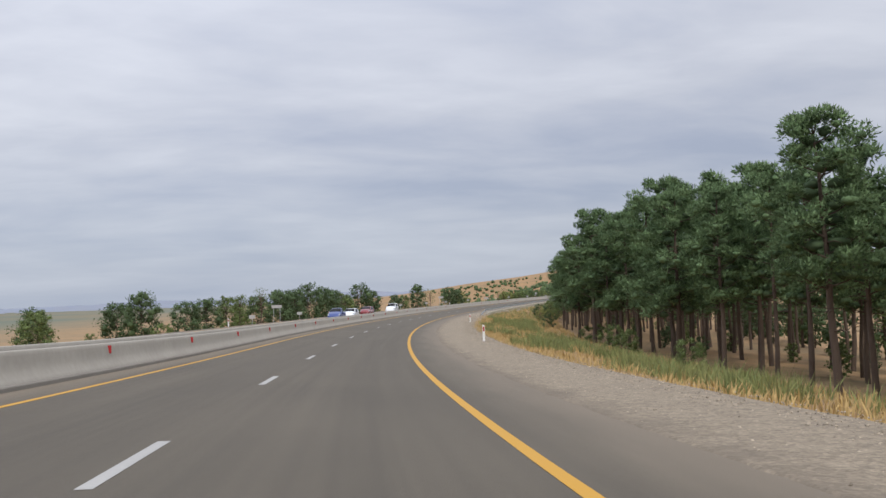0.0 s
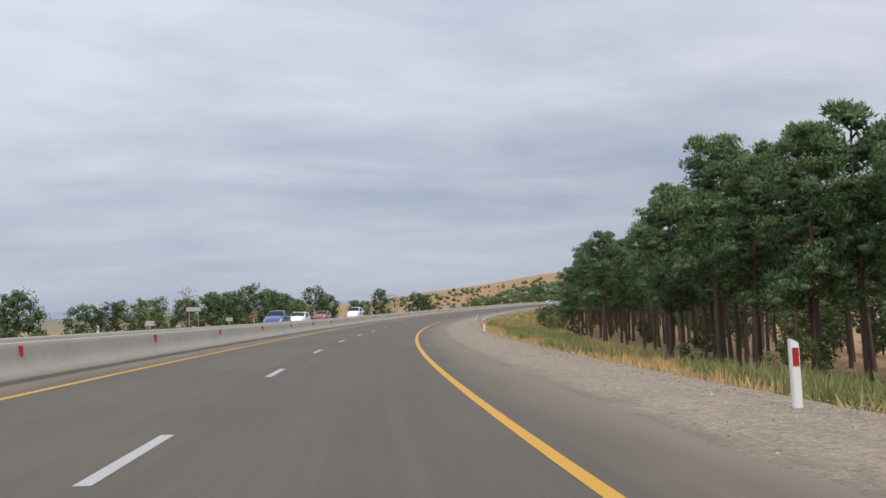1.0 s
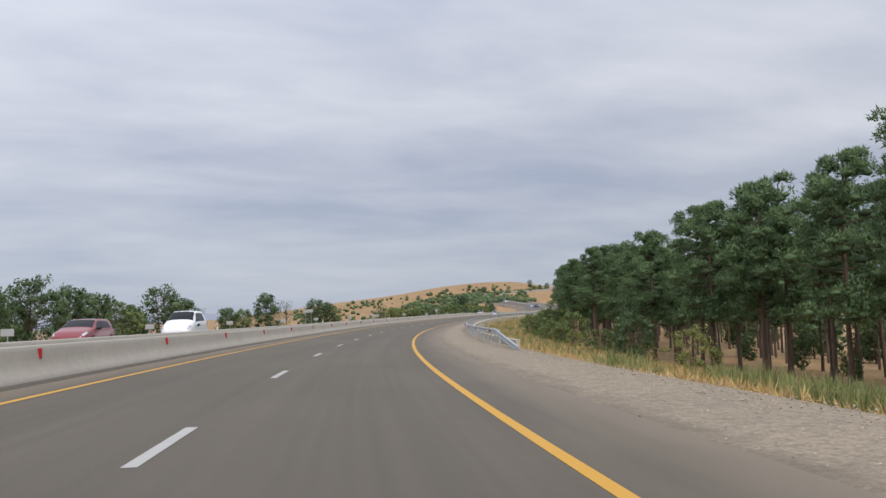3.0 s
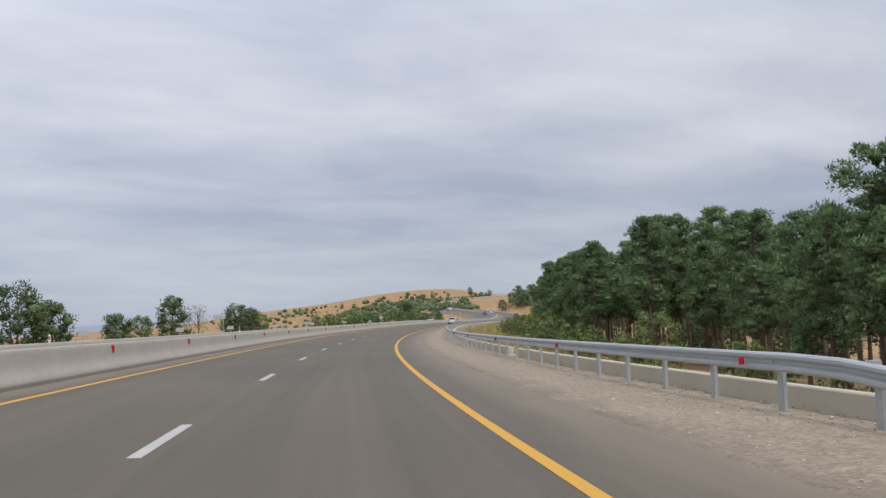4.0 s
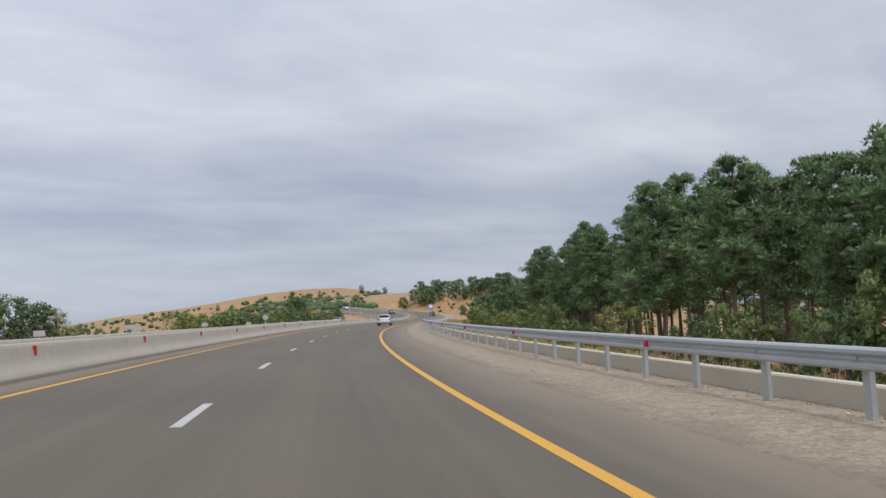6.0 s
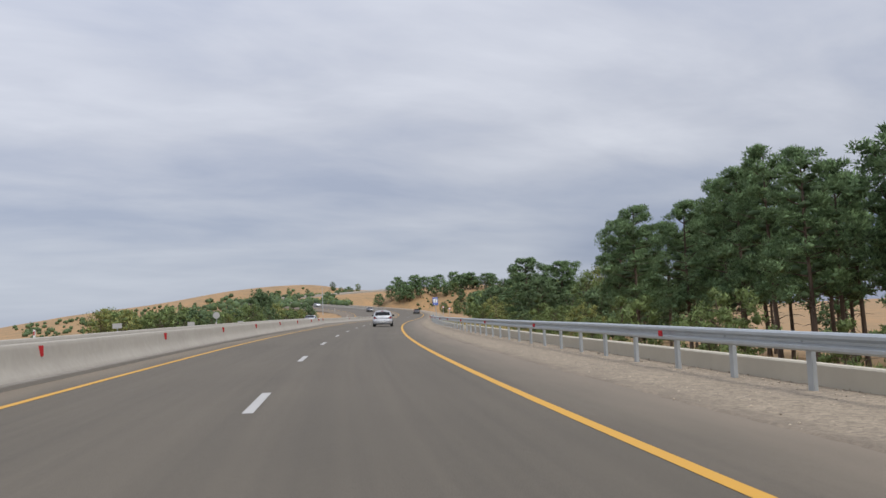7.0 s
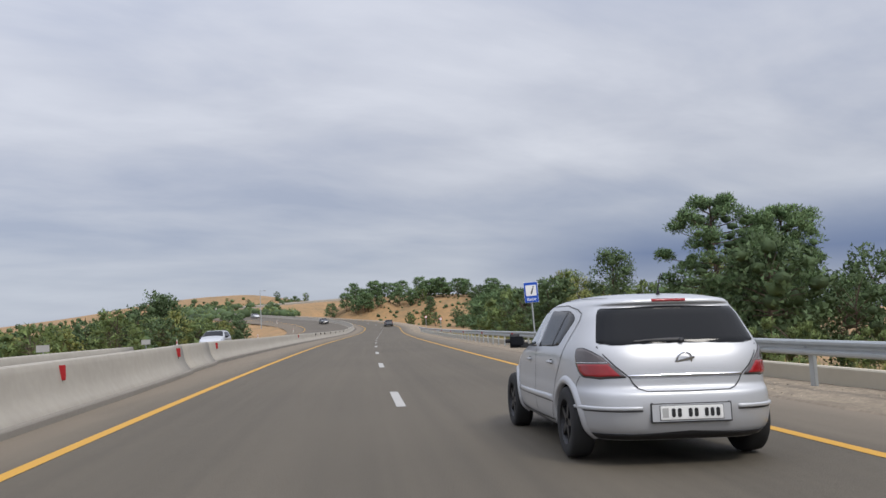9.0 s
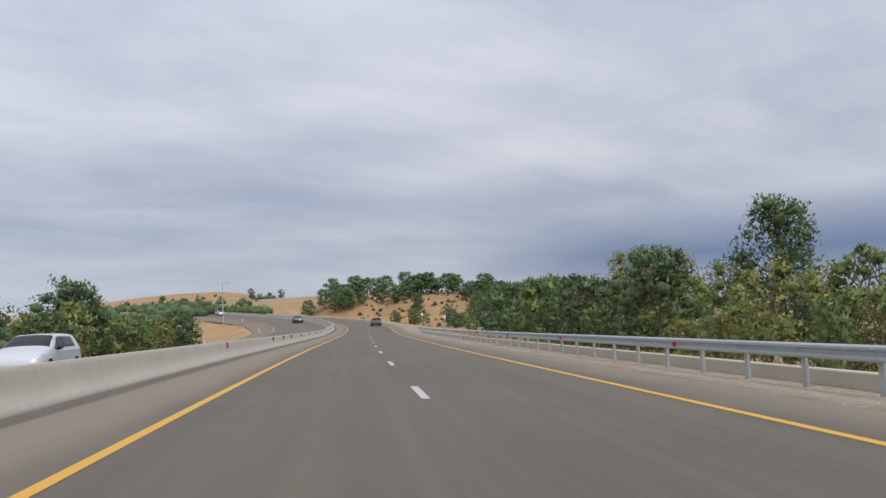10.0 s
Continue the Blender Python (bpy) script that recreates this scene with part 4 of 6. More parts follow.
ROUND_PINES = [pine_meshes(40 + i, h, b, w, c, 0.155, 175, 1.08) for i, (h, b, w, c) in enumerate([(9.5, 1.6, 3.8, 184), (8.6, 1.4, 3.4, 164)])]
DARK = [broad_meshes(50 + i, h, w, c, DARK_LEAVES, 46, 0.36, 0.12) for i, (h, w, c) in enumerate([(7.5, 2.6, 44), (6.6, 2.6, 40), (8.5, 2.4, 46)])]
POPLAR = [broad_meshes(60 + i, h, w, c, m, 42, 0.27, 0.14, 0.25) for i, (h, w, c, m) in enumerate([(9.0, 2.0, 46, LEAVES_YELLOW), (8.0, 1.9, 42, LEAVES), (7.0, 2.2, 40, LEAVES_YELLOW)])]
GREEN = [broad_meshes(70 + i, h, w, c, m, 42, 0.34, 0.10, 0.1, 2) for i, (h, w, c, m) in enumerate([(6.2, 2.6, 40, LEAVES), (5.2, 2.4, 34, DARK_LEAVES), (7.0, 2.8, 44, DARK_LEAVES)])]
BUSH = [broad_meshes(80 + i, h, w, c, m, 62, 0.19, 0.05, 0.05, 4) for i, (h, w, c, m) in enumerate([(2.8, 1.6, 24, LEAVES), (3.4, 1.9, 26, LEAVES_YELLOW), (2.2, 1.5, 20, LEAVES), (3.0, 1.8, 24, DARK_LEAVES)])]
BARE = broad_meshes(95, 7.0, 1.9, 26, LEAVES, 10, 0.26, 0.35, 0.7)

FAR_PINES = [pine_meshes(140 + i, 8.0, 1.7, 4.0, 56, 0.62, 24, 2.0) for i in range(2)]
FAR_TREES = [broad_meshes(150 + i, 7.0, 2.6, 28, m, 16, 0.62, 0.10) for i, m in enumerate((DARK_LEAVES, LEAVES, DARK_LEAVES))]

MID_TREES = [broad_meshes(170 + i, h, w, c, m, 16, 0.47, 0.08, 0.1, 2) for i, (h, w, c, m) in enumerate([(6.2, 2.6, 36, LEAVES), (5.2, 2.4, 32, DARK_LEAVES), (7.0, 2.8, 38, DARK_LEAVES), (6.0, 2.0, 34, LEAVES_YELLOW), (3.2, 2.0, 24, LEAVES)])]


def stand(kind, s, lat, height, label, category="tree", group="", turn=0.0):
    """A tree or bush of that height at a place beside the road."""
    x, y, _ = along(s, lat)
    own = max(v.co.z for v in kind[1].vertices)
    return tree_thing("bush" if category == "bush" else "tree", kind, x, y, turn, height / own, label, category, group)


def stand_xy(kind, x, y, top, label, group="", turn=0.0):
    own = max(v.co.z for v in kind[1].vertices)
    return tree_thing("tree", kind, x, y, turn, max(1.5, top - ground_at(x, y)) / own, label, "tree", group)


# right side after the plantation
stand(ROUND_PINES[0], 338.5, 20.2, 10.5, "dense round-crowned dark pine behind the guard rail", "tree", "round pines")
stand(ROUND_PINES[1], 341.0, 25.2, 10.6, "dense round-crowned dark pine behind the guard rail", "tree", "round pines", 80)
stand(DARK[0], 333.5, 21.0, 8.0, "dark green bushy tree behind the guard rail", "tree", "roadside trees")
stand(POPLAR[0], 326, 27.5, 9.2, "slender poplar with pale yellowing leaves", "tree", "poplars")
stand(POPLAR[2], 320, 28.5, 9.0, "slender poplar with pale yellowing leaves", "tree", "poplars", 60)
stand(POPLAR[1], 315, 26.5, 7.0, "young green poplar among bushes", "tree", "poplars", 130)
stand(GREEN[1], 310, 24.0, 6.0, "olive green bushy tree behind the rail", "tree", "roadside trees")
stand(broad_meshes(58, 9.0, 2.0, 44, DARK_LEAVES, 90, 0.27, 0.2, 0.35), 369.5, 22.4, 10.4, "tall open dark green tree above the bushes", "tree", "roadside trees", 40)
stand(POPLAR[0], 411, 26.0, 11.0, "tall poplar with yellow-green leaves", "tree", "poplars", 20)
stand(POPLAR[1], 398, 24.5, 10.4, "tall poplar with green leaves", "tree", "poplars", 200)
stand(POPLAR[2], 388, 23.0, 8.6, "poplar with yellow-green leaves", "tree", "poplars", 300)
stand(POPLAR[0], 352, 25.5, 8.5, "poplar with yellow-green leaves", "tree", "poplars", 100)
stand(BUSH[1], 360, 17.5, 5.4, "tall bush with yellowing leaves", "bush", "roadside bushes", 40)
stand(BUSH[1], 351, 16.5, 4.0, "tall bush with yellowing leaves", "bush", "roadside bushes", 90)
for s, lat, h in ((402, 19, 7.6), (410, 24, 8.2), (417, 18.5, 8.0), (424, 22, 9.0), (431, 17.5, 8.2), (438, 25, 9.4), (444, 20, 8.6), (452, 19, 8.8), (459, 24, 9.6), (467, 20, 8.4)):
    stand((MID_TREES[2], FAR_PINES[0], MID_TREES[1], FAR_PINES[1])[int(s) % 4], s, lat, h, "dark green tree behind the end of the guard rail", "tree", "mixed trees beside the road", s * 41)
rng = random.Random(31)
for i in range(62):
    s = 305 + 3.9 * i + rng.uniform(-1.5, 1.5)
    lat = rng.choice((20, 24, 29, 35)) + rng.uniform(-2, 2) + (6 if 300 < s < 330 else 0) + max(0, s - 425) * 0.22
    kind = rng.choice(DARK + GREEN + [POPLAR[1]] if s < 385 else MID_TREES + FAR_PINES)
    stand(kind, s, lat, rng.uniform(5.0, 8.4), "mixed green roadside tree behind the guard rail", "tree", "mixed trees beside the road", rng.uniform(0, 360))
for i in range(46):
    s = 136 + 5.6 * i + rng.uniform(-2, 2)
    stand(rng.choice(BUSH), s, rng.uniform(14.5, 20), rng.uniform(1.6, 3.6), "leafy bush below the guard rail", "bush", "roadside bushes", rng.uniform(0, 360))
for s, lat, h in ((44, 20, 2.2), (58, 20.5, 2.0), (99, 18.5, 2.2), (121, 17.5, 2.6), (131, 17, 3.2), (160, 17.5, 3.6), (194, 18.5, 4.0), (208, 18.5, 4.2), (182, 17, 2.8), (-12, 17.5, 2.0), (12, 17, 1.8), (28, 18, 2.0)):
    stand(BUSH[int(s) % 4], s, lat, h, "leafy green bush at the edge of the pines", "bush", "bushes at the pine edge", s * 37)

# dark undergrowth behind the plantation
for i in range(78):
    s = -30 + 4.2 * i + rng.uniform(-1, 1)
    stand(FAR_TREES[0 if i % 3 else 1], s, rng.uniform(41, 53), rng.uniform(4.4, 6.6), "dark shrub under the pines of the plantation", "bush", "shrubs under the pines", rng.uniform(0, 360))
for i in range(44):
    s = -26 + 7.0 * i + rng.uniform(-2, 2)
    stand(FAR_TREES[i % 2], s, rng.uniform(27, 38), rng.uniform(1.6, 3.0), "low dark shrub between the pine trunks", "bush", "shrubs under the pines", rng.uniform(0, 360))

# left side: trees beyond the oncoming carriageway
LEFT = "tree on the low ground beyond the highway"
for kind, x, y, top in ((DARK[0], -38.5, 123.6, 4.4), (GREEN[0], -47, 100, 1.5), (POPLAR[1], -25.5, 145.5, 3.2), (BARE, -22.5, 152, 4.6), (GREEN[1], -20, 165, 4.0), (DARK[1], -18, 176, 4.6), (GREEN[2], -16, 188.9, 6.2),
                        (DARK[0], -13, 196, 5.4), (GREEN[1], -22, 184, 4.8), (DARK[1], -11, 204, 4.6), (GREEN[2], -4, 226.5, 6.4), (DARK[0], -1, 230, 4.4), (DARK[2], 14.2, 274, 6.3), (BARE, 18.5, 279, 4.6),
                        (GREEN[2], 26.3, 292.7, 5.2), (GREEN[1], 29, 296, 4.4), (POPLAR[2], 31.5, 300, 3.6), (GREEN[0], -62, 92, 0.8), (GREEN[1], -34, 138, 2.4), (GREEN[0], -30, 158, 3.2), (DARK[1], 6, 246, 2.8), (GREEN[1], -26, 172, 3.4), (DARK[0], -21, 199, 4.0), (GREEN[0], -9, 212, 3.6), (DARK[1], -33, 150, 3.0), (GREEN[2], -52, 112, 2.0), (DARK[1], -44, 128, 2.6), (GREEN[1], -70, 105, 1.2), (DARK[0], -8, 218, 3.2), (GREEN[0], 9, 262, 2.6)):
    stand_xy(kind, x, y, top + 0.7, "dark green " + LEFT, "trees beyond the highway", x * 53)
rng = random.Random(77)
for i in range(26):
    s, lat = rng.uniform(60, 310), rng.uniform(-62, -36)
    stand(rng.choice(MID_TREES), s, lat, rng.uniform(1.8, 3.4), "low bush on the ground beyond the highway", "bush", "bushes beyond the highway", rng.uniform(0, 360))
stand_xy(DARK[0], 96.5, 418.5, 8.6, "tall dark green tree standing above the thicket", "thicket beyond the highway", 80)
stand_xy(GREEN[2], 95.7, 417.5, 9.4, "tall dark green tree standing above the thicket", "thicket beyond the highway", 30)
stand_xy(POPLAR[1], 98.5, 420.5, 6.8, "tall dark green tree standing above the thicket", "thicket beyond the highway", 110)
stand_xy(BARE, 60, 392, 5.6, "thin half-bare tree standing above the thicket", "thicket beyond the highway", 10)
stand_xy(BARE, 52, 350, 4.0, "thin half-bare tree standing above the thicket", "thicket beyond the highway", 70)
for i in range(120):
    s = 318 + 1.15 * i + rng.uniform(-2, 2)
    lat = -rng.uniform(24.0, 31 + (s - 318) * 0.12)
    stand(rng.choice(MID_TREES), s, lat, rng.uniform(3.8, 6.0) * (1.1 if s > 380 else 0.95), "leafy tree of the thicket beside the far shoulder", "bush" if i % 2 else "tree", "thicket beyond the highway", rng.uniform(0, 360))

# pines on the knoll and along the ridge
for x, y in ((232, 628), (226, 634), (238, 630), (246, 622), (257, 640), (262, 612), (271, 606), (280, 600), (250, 634), (221, 640), (288, 592), (297, 586), (229, 622), (243, 640), (255, 616), (266, 622), (274, 614), (285, 606), (292, 600), (303, 592), (312, 586), (260, 628), (236, 648), (248, 614)):
    stand_xy(rng.choice(FAR_PINES), x, y, ground_at(x, y) + rng.uniform(7.5, 10.5), "round dark pine on the tan knoll", "pines on the knoll", x * 31)
for i in range(22):
    x, y = rng.choice(((230, 630), (240, 628), (262, 616), (284, 600), (300, 590)))
    x, y = x + rng.gauss(0, 4), y + rng.gauss(0, 4)
    stand_xy(rng.choice(FAR_PINES), x, y, ground_at(x, y) + rng.uniform(5.5, 9.0), "round dark pine on the tan knoll", "pines on the knoll", x * 31)
for i in range(84):
    x, y = rng.uniform(232, 345), rng.uniform(540, 620)
    stand_xy(rng.choice(FAR_PINES + FAR_TREES), x, y, ground_at(x, y) + rng.uniform(5, 8), "dark tree on the slope beside the bend", "trees on the slope", x * 31)
for i in range(34):
    a, d = radians(rng.uniform(14.5, 22.5)), rng.uniform(500, 640)
    x, y = 78 + d * math.sin(a), 310 + d * math.cos(a)
    stand_xy(rng.choice(FAR_PINES + FAR_TREES), x, y, ground_at(x, y) + rng.uniform(3.5, 8), "dark tree along the tan ridge", "trees along the ridge", x * 31)


# scrub far off on the hillside: joined, nobody could count it
def scrub(count, seed, where, size):
    rng = random.Random(seed)
    heap = Heap()
    for _ in range(count):
        x, y = where(rng)
        g = ground_at(x, y)
        s = rng.uniform(*size)
        heap.add(blob(rng, (x, y, g + s * 0.5), (s, s, s * 0.8), 0.95), 1)
        heap.add(tufts(rng, (x, y, g + s * 0.5), (s, s, s * 0.85), 16, 0.5 * s), 0)
    return tagged(new("hillside_scrub", heap.mesh("hillside_scrub", [LEAVES, DARK_LEAVES])), "green and grey scrub dotted over the tan hillside", "scrub", "", "stuff")


def on_slope(rng):
    a, d = radians(rng.uniform(-2, 21)), rng.uniform(250, 640)
    return 78 + d * math.sin(a), 310 + d * math.cos(a)


def on_knoll(rng):
    return rng.gauss(258, 26), rng.gauss(606, 26)


scrub(900, 3, on_slope, (0.8, 2.6))
scrub(260, 9, on_knoll, (0.35, 1.0))

# ---- vehicles ----
# Cross-sections by length, rear to front: (y, [(half width, height) from the sill to the roof's middle])
HATCH = [
    (0.00, [(.50, .30), (.54, .36), (.56, .46), (.55, .54), (.50, .57), (.40, .58), (.22, .585), (0, .587)]),
    (0.015, [(.66, .26), (.71, .34), (.735, .47), (.725, .575), (.66, .615), (.50, .628), (.26, .633), (0, .635)]),
    (0.05, [(.745, .235), (.785, .33), (.81, .50), (.80, .62), (.74, .655), (.56, .668), (.28, .674), (0, .676)]),
    (0.075, [(.765, .225), (.805, .33), (.83, .52), (.82, .69), (.765, .74), (.59, .757), (.30, .764), (0, .767)]),
    (0.10, [(.78, .22), (.82, .33), (.845, .54), (.838, .76), (.79, .86), (.63, .887), (.32, .898), (0, .902)]),
    (0.14, [(.79, .215), (.83, .33), (.855, .55), (.85, .80), (.815, .93), (.69, .985), (.36, 1.005), (0, 1.012)]),
    (0.26, [(.80, .21), (.845, .33), (.868, .57), (.862, .82), (.838, .95), (.705, 1.14), (.38, 1.175), (0, 1.187)]),
    (0.40, [(.805, .20), (.85, .33), (.873, .575), (.868, .825), (.845, .955), (.675, 1.315), (.40, 1.36), (0, 1.374)]),
    (0.46, [(.805, .20), (.851, .33), (.874, .58), (.869, .828), (.845, .958), (.662, 1.36), (.41, 1.40), (0, 1.413)]),
    (0.90, [(.805, .20), (.852, .33), (.876, .58), (.868, .83), (.843, .96), (.655, 1.385), (.42, 1.432), (0, 1.446)]),
    (1.70, [(.805, .20), (.852, .33), (.876, .58), (.866, .82), (.840, .95), (.652, 1.395), (.42, 1.448), (0, 1.462)]),
    (2.30, [(.805, .20), (.852, .33), (.876, .57), (.864, .81), (.838, .94), (.645, 1.36), (.42, 1.420), (0, 1.435)]),
    (2.72, [(.805, .20), (.852, .33), (.876, .57), (.862, .80), (.835, .93), (.690, 1.185), (.45, 1.245), (0, 1.262)]),
    (3.12, [(.805, .20), (.852, .33), (.874, .57), (.858, .79), (.825, .91), (.760, .985), (.50, 1.035), (0, 1.052)]),
    (3.50, [(.800, .20), (.850, .33), (.868, .56), (.845, .76), (.800, .86), (.690, .925), (.45, .955), (0, .965)]),
    (3.90, [(.780, .21), (.820, .33), (.835, .54), (.800, .70), (.740, .78), (.620, .83), (.42, .855), (0, .862)]),
    (4.12, [(.680, .22), (.720, .33), (.735, .50), (.700, .60), (.640, .66), (.520, .69), (.34, .705), (0, .71)]),
    (4.22, [(.540, .25), (.570, .33), (.580, .45), (.560, .52), (.500, .56), (.400, .58), (.24, .59), (0, .592)]),
    (4.25, [(.400, .28), (.420, .34), (.430, .42), (.420, .46), (.380, .48), (.300, .49), (.18, .495), (0, .50)]),
]


def reshape(base, tall=1.0, boot=None):
    """Another body from the same sections: a taller one, or one with a boot behind the rear window."""
    out = []
    for y, pts in base:
        new_pts = []
        for i, (x, z) in enumerate(pts):
            zz = 0.3 + (z - 0.3) * tall if z > 0.3 else z
            if boot and y < boot and i > 3:
                zz = min(zz, 0.90 * tall + 0.04 * (i == 7))
            new_pts.append((x, zz))
        out.append((y, new_pts))
    return out


class Body:
    def __init__(self, sections):
        self.y = np.array([a for a, _ in sections])
        self.p = np.array([b for _, b in sections])
        d = np.diff(self.y)
        slope = np.diff(self.p, axis=0) / d[:, None, None]
        m = np.zeros_like(self.p)
        m[0], m[-1] = slope[0], slope[-1]
        same = slope[1:] * slope[:-1] > 0
        m[1:-1] = np.where(same, 2 * slope[1:] * slope[:-1] / np.where(same, slope[1:] + slope[:-1], 1), 0)
        self.m = m
        self.length = self.y[-1]

    def at(self, y, v, side=1, out=0.0):
        """The surface at length y and row v (0 sill to 7 roof middle)."""
        if out:
            a, b = Vector(self.at(y + 0.01, v, side)) - Vector(self.at(y - 0.01, v, side)), Vector(self.at(y, min(7, v + 0.06), side)) - Vector(self.at(y, max(0, v - 0.06), side))
            n = a.cross(b) * side
            if n.length > 1e-9:
                return tuple(Vector(self.at(y, v, side)) + n.normalized() * out)
        y = min(max(y, 0.0), self.length)
        i = min(max(int(np.searchsorted(self.y, y)) - 1, 0), len(self.y) - 2)
        h = self.y[i + 1] - self.y[i]
        t = (y - self.y[i]) / h
        q = (2 * t**3 - 3 * t**2 + 1) * self.p[i] + (t**3 - 2 * t**2 + t) * h * self.m[i] + (3 * t**2 - 2 * t**3) * self.p[i + 1] + (t**3 - t**2) * h * self.m[i + 1]
        j = min(int(v), 6)
        w = v - j
        a, b, c, d = q[max(j - 1, 0)], q[j], q[j + 1], q[min(j + 2, 7)]
        if j + 2 > 7:
            d = np.array([-q[6][0], q[6][1]])
        m0, m1 = (c - a) / 2, (d - b) / 2
        r = (2 * w**3 - 3 * w**2 + 1) * b + (w**3 - 2 * w**2 + w) * m0 + (3 * w**2 - 2 * w**3) * c + (w**3 - w**2) * m1
        return (side * r[0], y - self.length / 2, r[1])

    def row(self, y, z):
        """The row at height z on the side."""
        vs = np.linspace(0, 4.6, 24)
        return float(np.interp(z, [self.at(y, v)[2] for v in vs], vs))

    def band(self, y0, y1, z0, z1, side, out, n=14, slope=0.0):
        """A level band round the side between two heights."""
        verts, faces = [], []
        for i in range(n + 1):
            y = y0 + (y1 - y0) * (i / n) ** 1.6
            for j, z in enumerate((z0, z0 + 0.2 * (z1 - z0), z1 - 0.2 * (z1 - z0), z1)):
                verts.append(self.at(y, self.row(y, z + slope * (y - y0)), side, out if j in (1, 2) and 0 < i < n else 0.001))
        for i in range(n):
            for j in range(3):
                k = 4 * i + j
                f = (k, k + 1, k + 5, k + 4)
                faces.append(f if side > 0 else f[::-1])
        return verts, faces

    def patch(self, y0, y1, v0, v1, side, out, ny=8, nv=6, skew=0.0, round_=0.0, edge=None):
        """A piece of skin over part of the body, with its rim turned in."""
        verts, faces = [], []
        for i in range(ny + 1):
            for j in range(nv + 1):
                a, b = i / ny, j / nv
                v = v0 + (v1 - v0) * b
                lo, hi = (edge(b) if edge else (y0, y1))
                y = lo + (hi - lo) * a + skew * (b - 0.5)
                rim = out - 0.008 if i in (0, ny) or j == 0 or (j == nv and v1 < 7) else out
                verts.append(self.at(y, v, side, rim))
        for i in range(ny):
            for j in range(nv):
                k = i * (nv + 1) + j
                f = (k, k + 1, k + nv + 2, k + nv + 1)
                faces.append(f if side > 0 else f[::-1])
        return verts, faces

    def seam(self, pts, side, width=0.008, out=0.0015):
        """A dark gap along (y, v) points."""
        heap = Heap()
        for (ya, va), (yb, vb) in zip(pts, pts[1:]):
            n = max(1, int(max(abs(yb - ya) / 0.06, abs(vb - va) / 0.25)))
            for k in range(n):
                p0, p1 = [Vector(self.at(ya + (yb - ya) * u, va + (vb - va) * u, side, out)) for u in (k / n, (k + 1) / n)]
                d = (p1 - p0)
                nrm = Vector(self.at(ya + (yb - ya) * k / n, va + (vb - va) * k / n, side, out + 0.05)) - p0
                w = d.cross(nrm).normalized() * width / 2
                heap.add(([p0 - w, p0 + w, p1 + w, p1 - w], [(0, 1, 2, 3)]))
        return heap


def body_shell(body, axles, arch, mat):
    """The painted skin, left open at the wheels and windows."""
    ys = np.unique(np.concatenate([np.linspace(0, 0.16, 7), np.linspace(0.16, body.length - 0.3, 46), np.linspace(body.length - 0.3, body.length, 7)]))
    vs = np.linspace(0, 7, 25)
    heap = Heap()
    for side in (1, -1):
        grid = [[Vector(body.at(y, v, side)) for v in vs] for y in ys]
        verts, faces = [p for row in grid for p in row], []
        k = len(vs)
        for i in range(len(ys) - 1):
            for j in range(k - 1):
                c = (grid[i][j] + grid[i + 1][j + 1]) / 2
                yc, vc = (ys[i] + ys[i + 1]) / 2, (vs[j] + vs[j + 1]) / 2
                if vc < 3 and any(math.hypot(c.y + body.length / 2 - a, c.z - 0.315) < arch for a in axles):
                    continue
                f = (i * k + j, i * k + j + 1, (i + 1) * k + j + 1, (i + 1) * k + j)
                faces.append(f if side > 0 else f[::-1])
        heap.add((verts, faces))
    # close the bumpers' middles
    for y, flip in ((0.0, False), (body.length, True)):
        ring = [(Vector(body.at(y, v, 1)), Vector(body.at(y, v, -1))) for v in np.linspace(0, 6.6, 24)]
        verts = [p for pair in ring for p in pair]
        faces = [(2 * i, 2 * i + 1, 2 * i + 3, 2 * i + 2) for i in range(len(ring) - 1)]
        heap.add((verts, [f[::-1] if not flip else f for f in faces]))
    me = heap.mesh("body", [mat], True)
    bm = bmesh.new()
    bm.from_mesh(me)
    bmesh.ops.remove_doubles(bm, verts=bm.verts, dist=0.0008)
    bm.to_mesh(me)
    bm.free()
    me.shade_smooth()
    return me


def revolve(profile, sides, mat, name, smooth=True):
    """Turns (x, radius) points about the x axis."""
    verts, faces = [], []
    k = len(profile)
    for i in range(sides):
        a = 2 * math.pi * i / sides
        verts += [(x, r * math.cos(a), r * math.sin(a)) for x, r in profile]
    for i in range(sides):
        for j in range(k - 1):
            a, b = i * k + j, ((i + 1) % sides) * k + j
            faces.append((a, a + 1, b + 1, b))
    return mesh_from(name, verts, faces, mat, smooth)


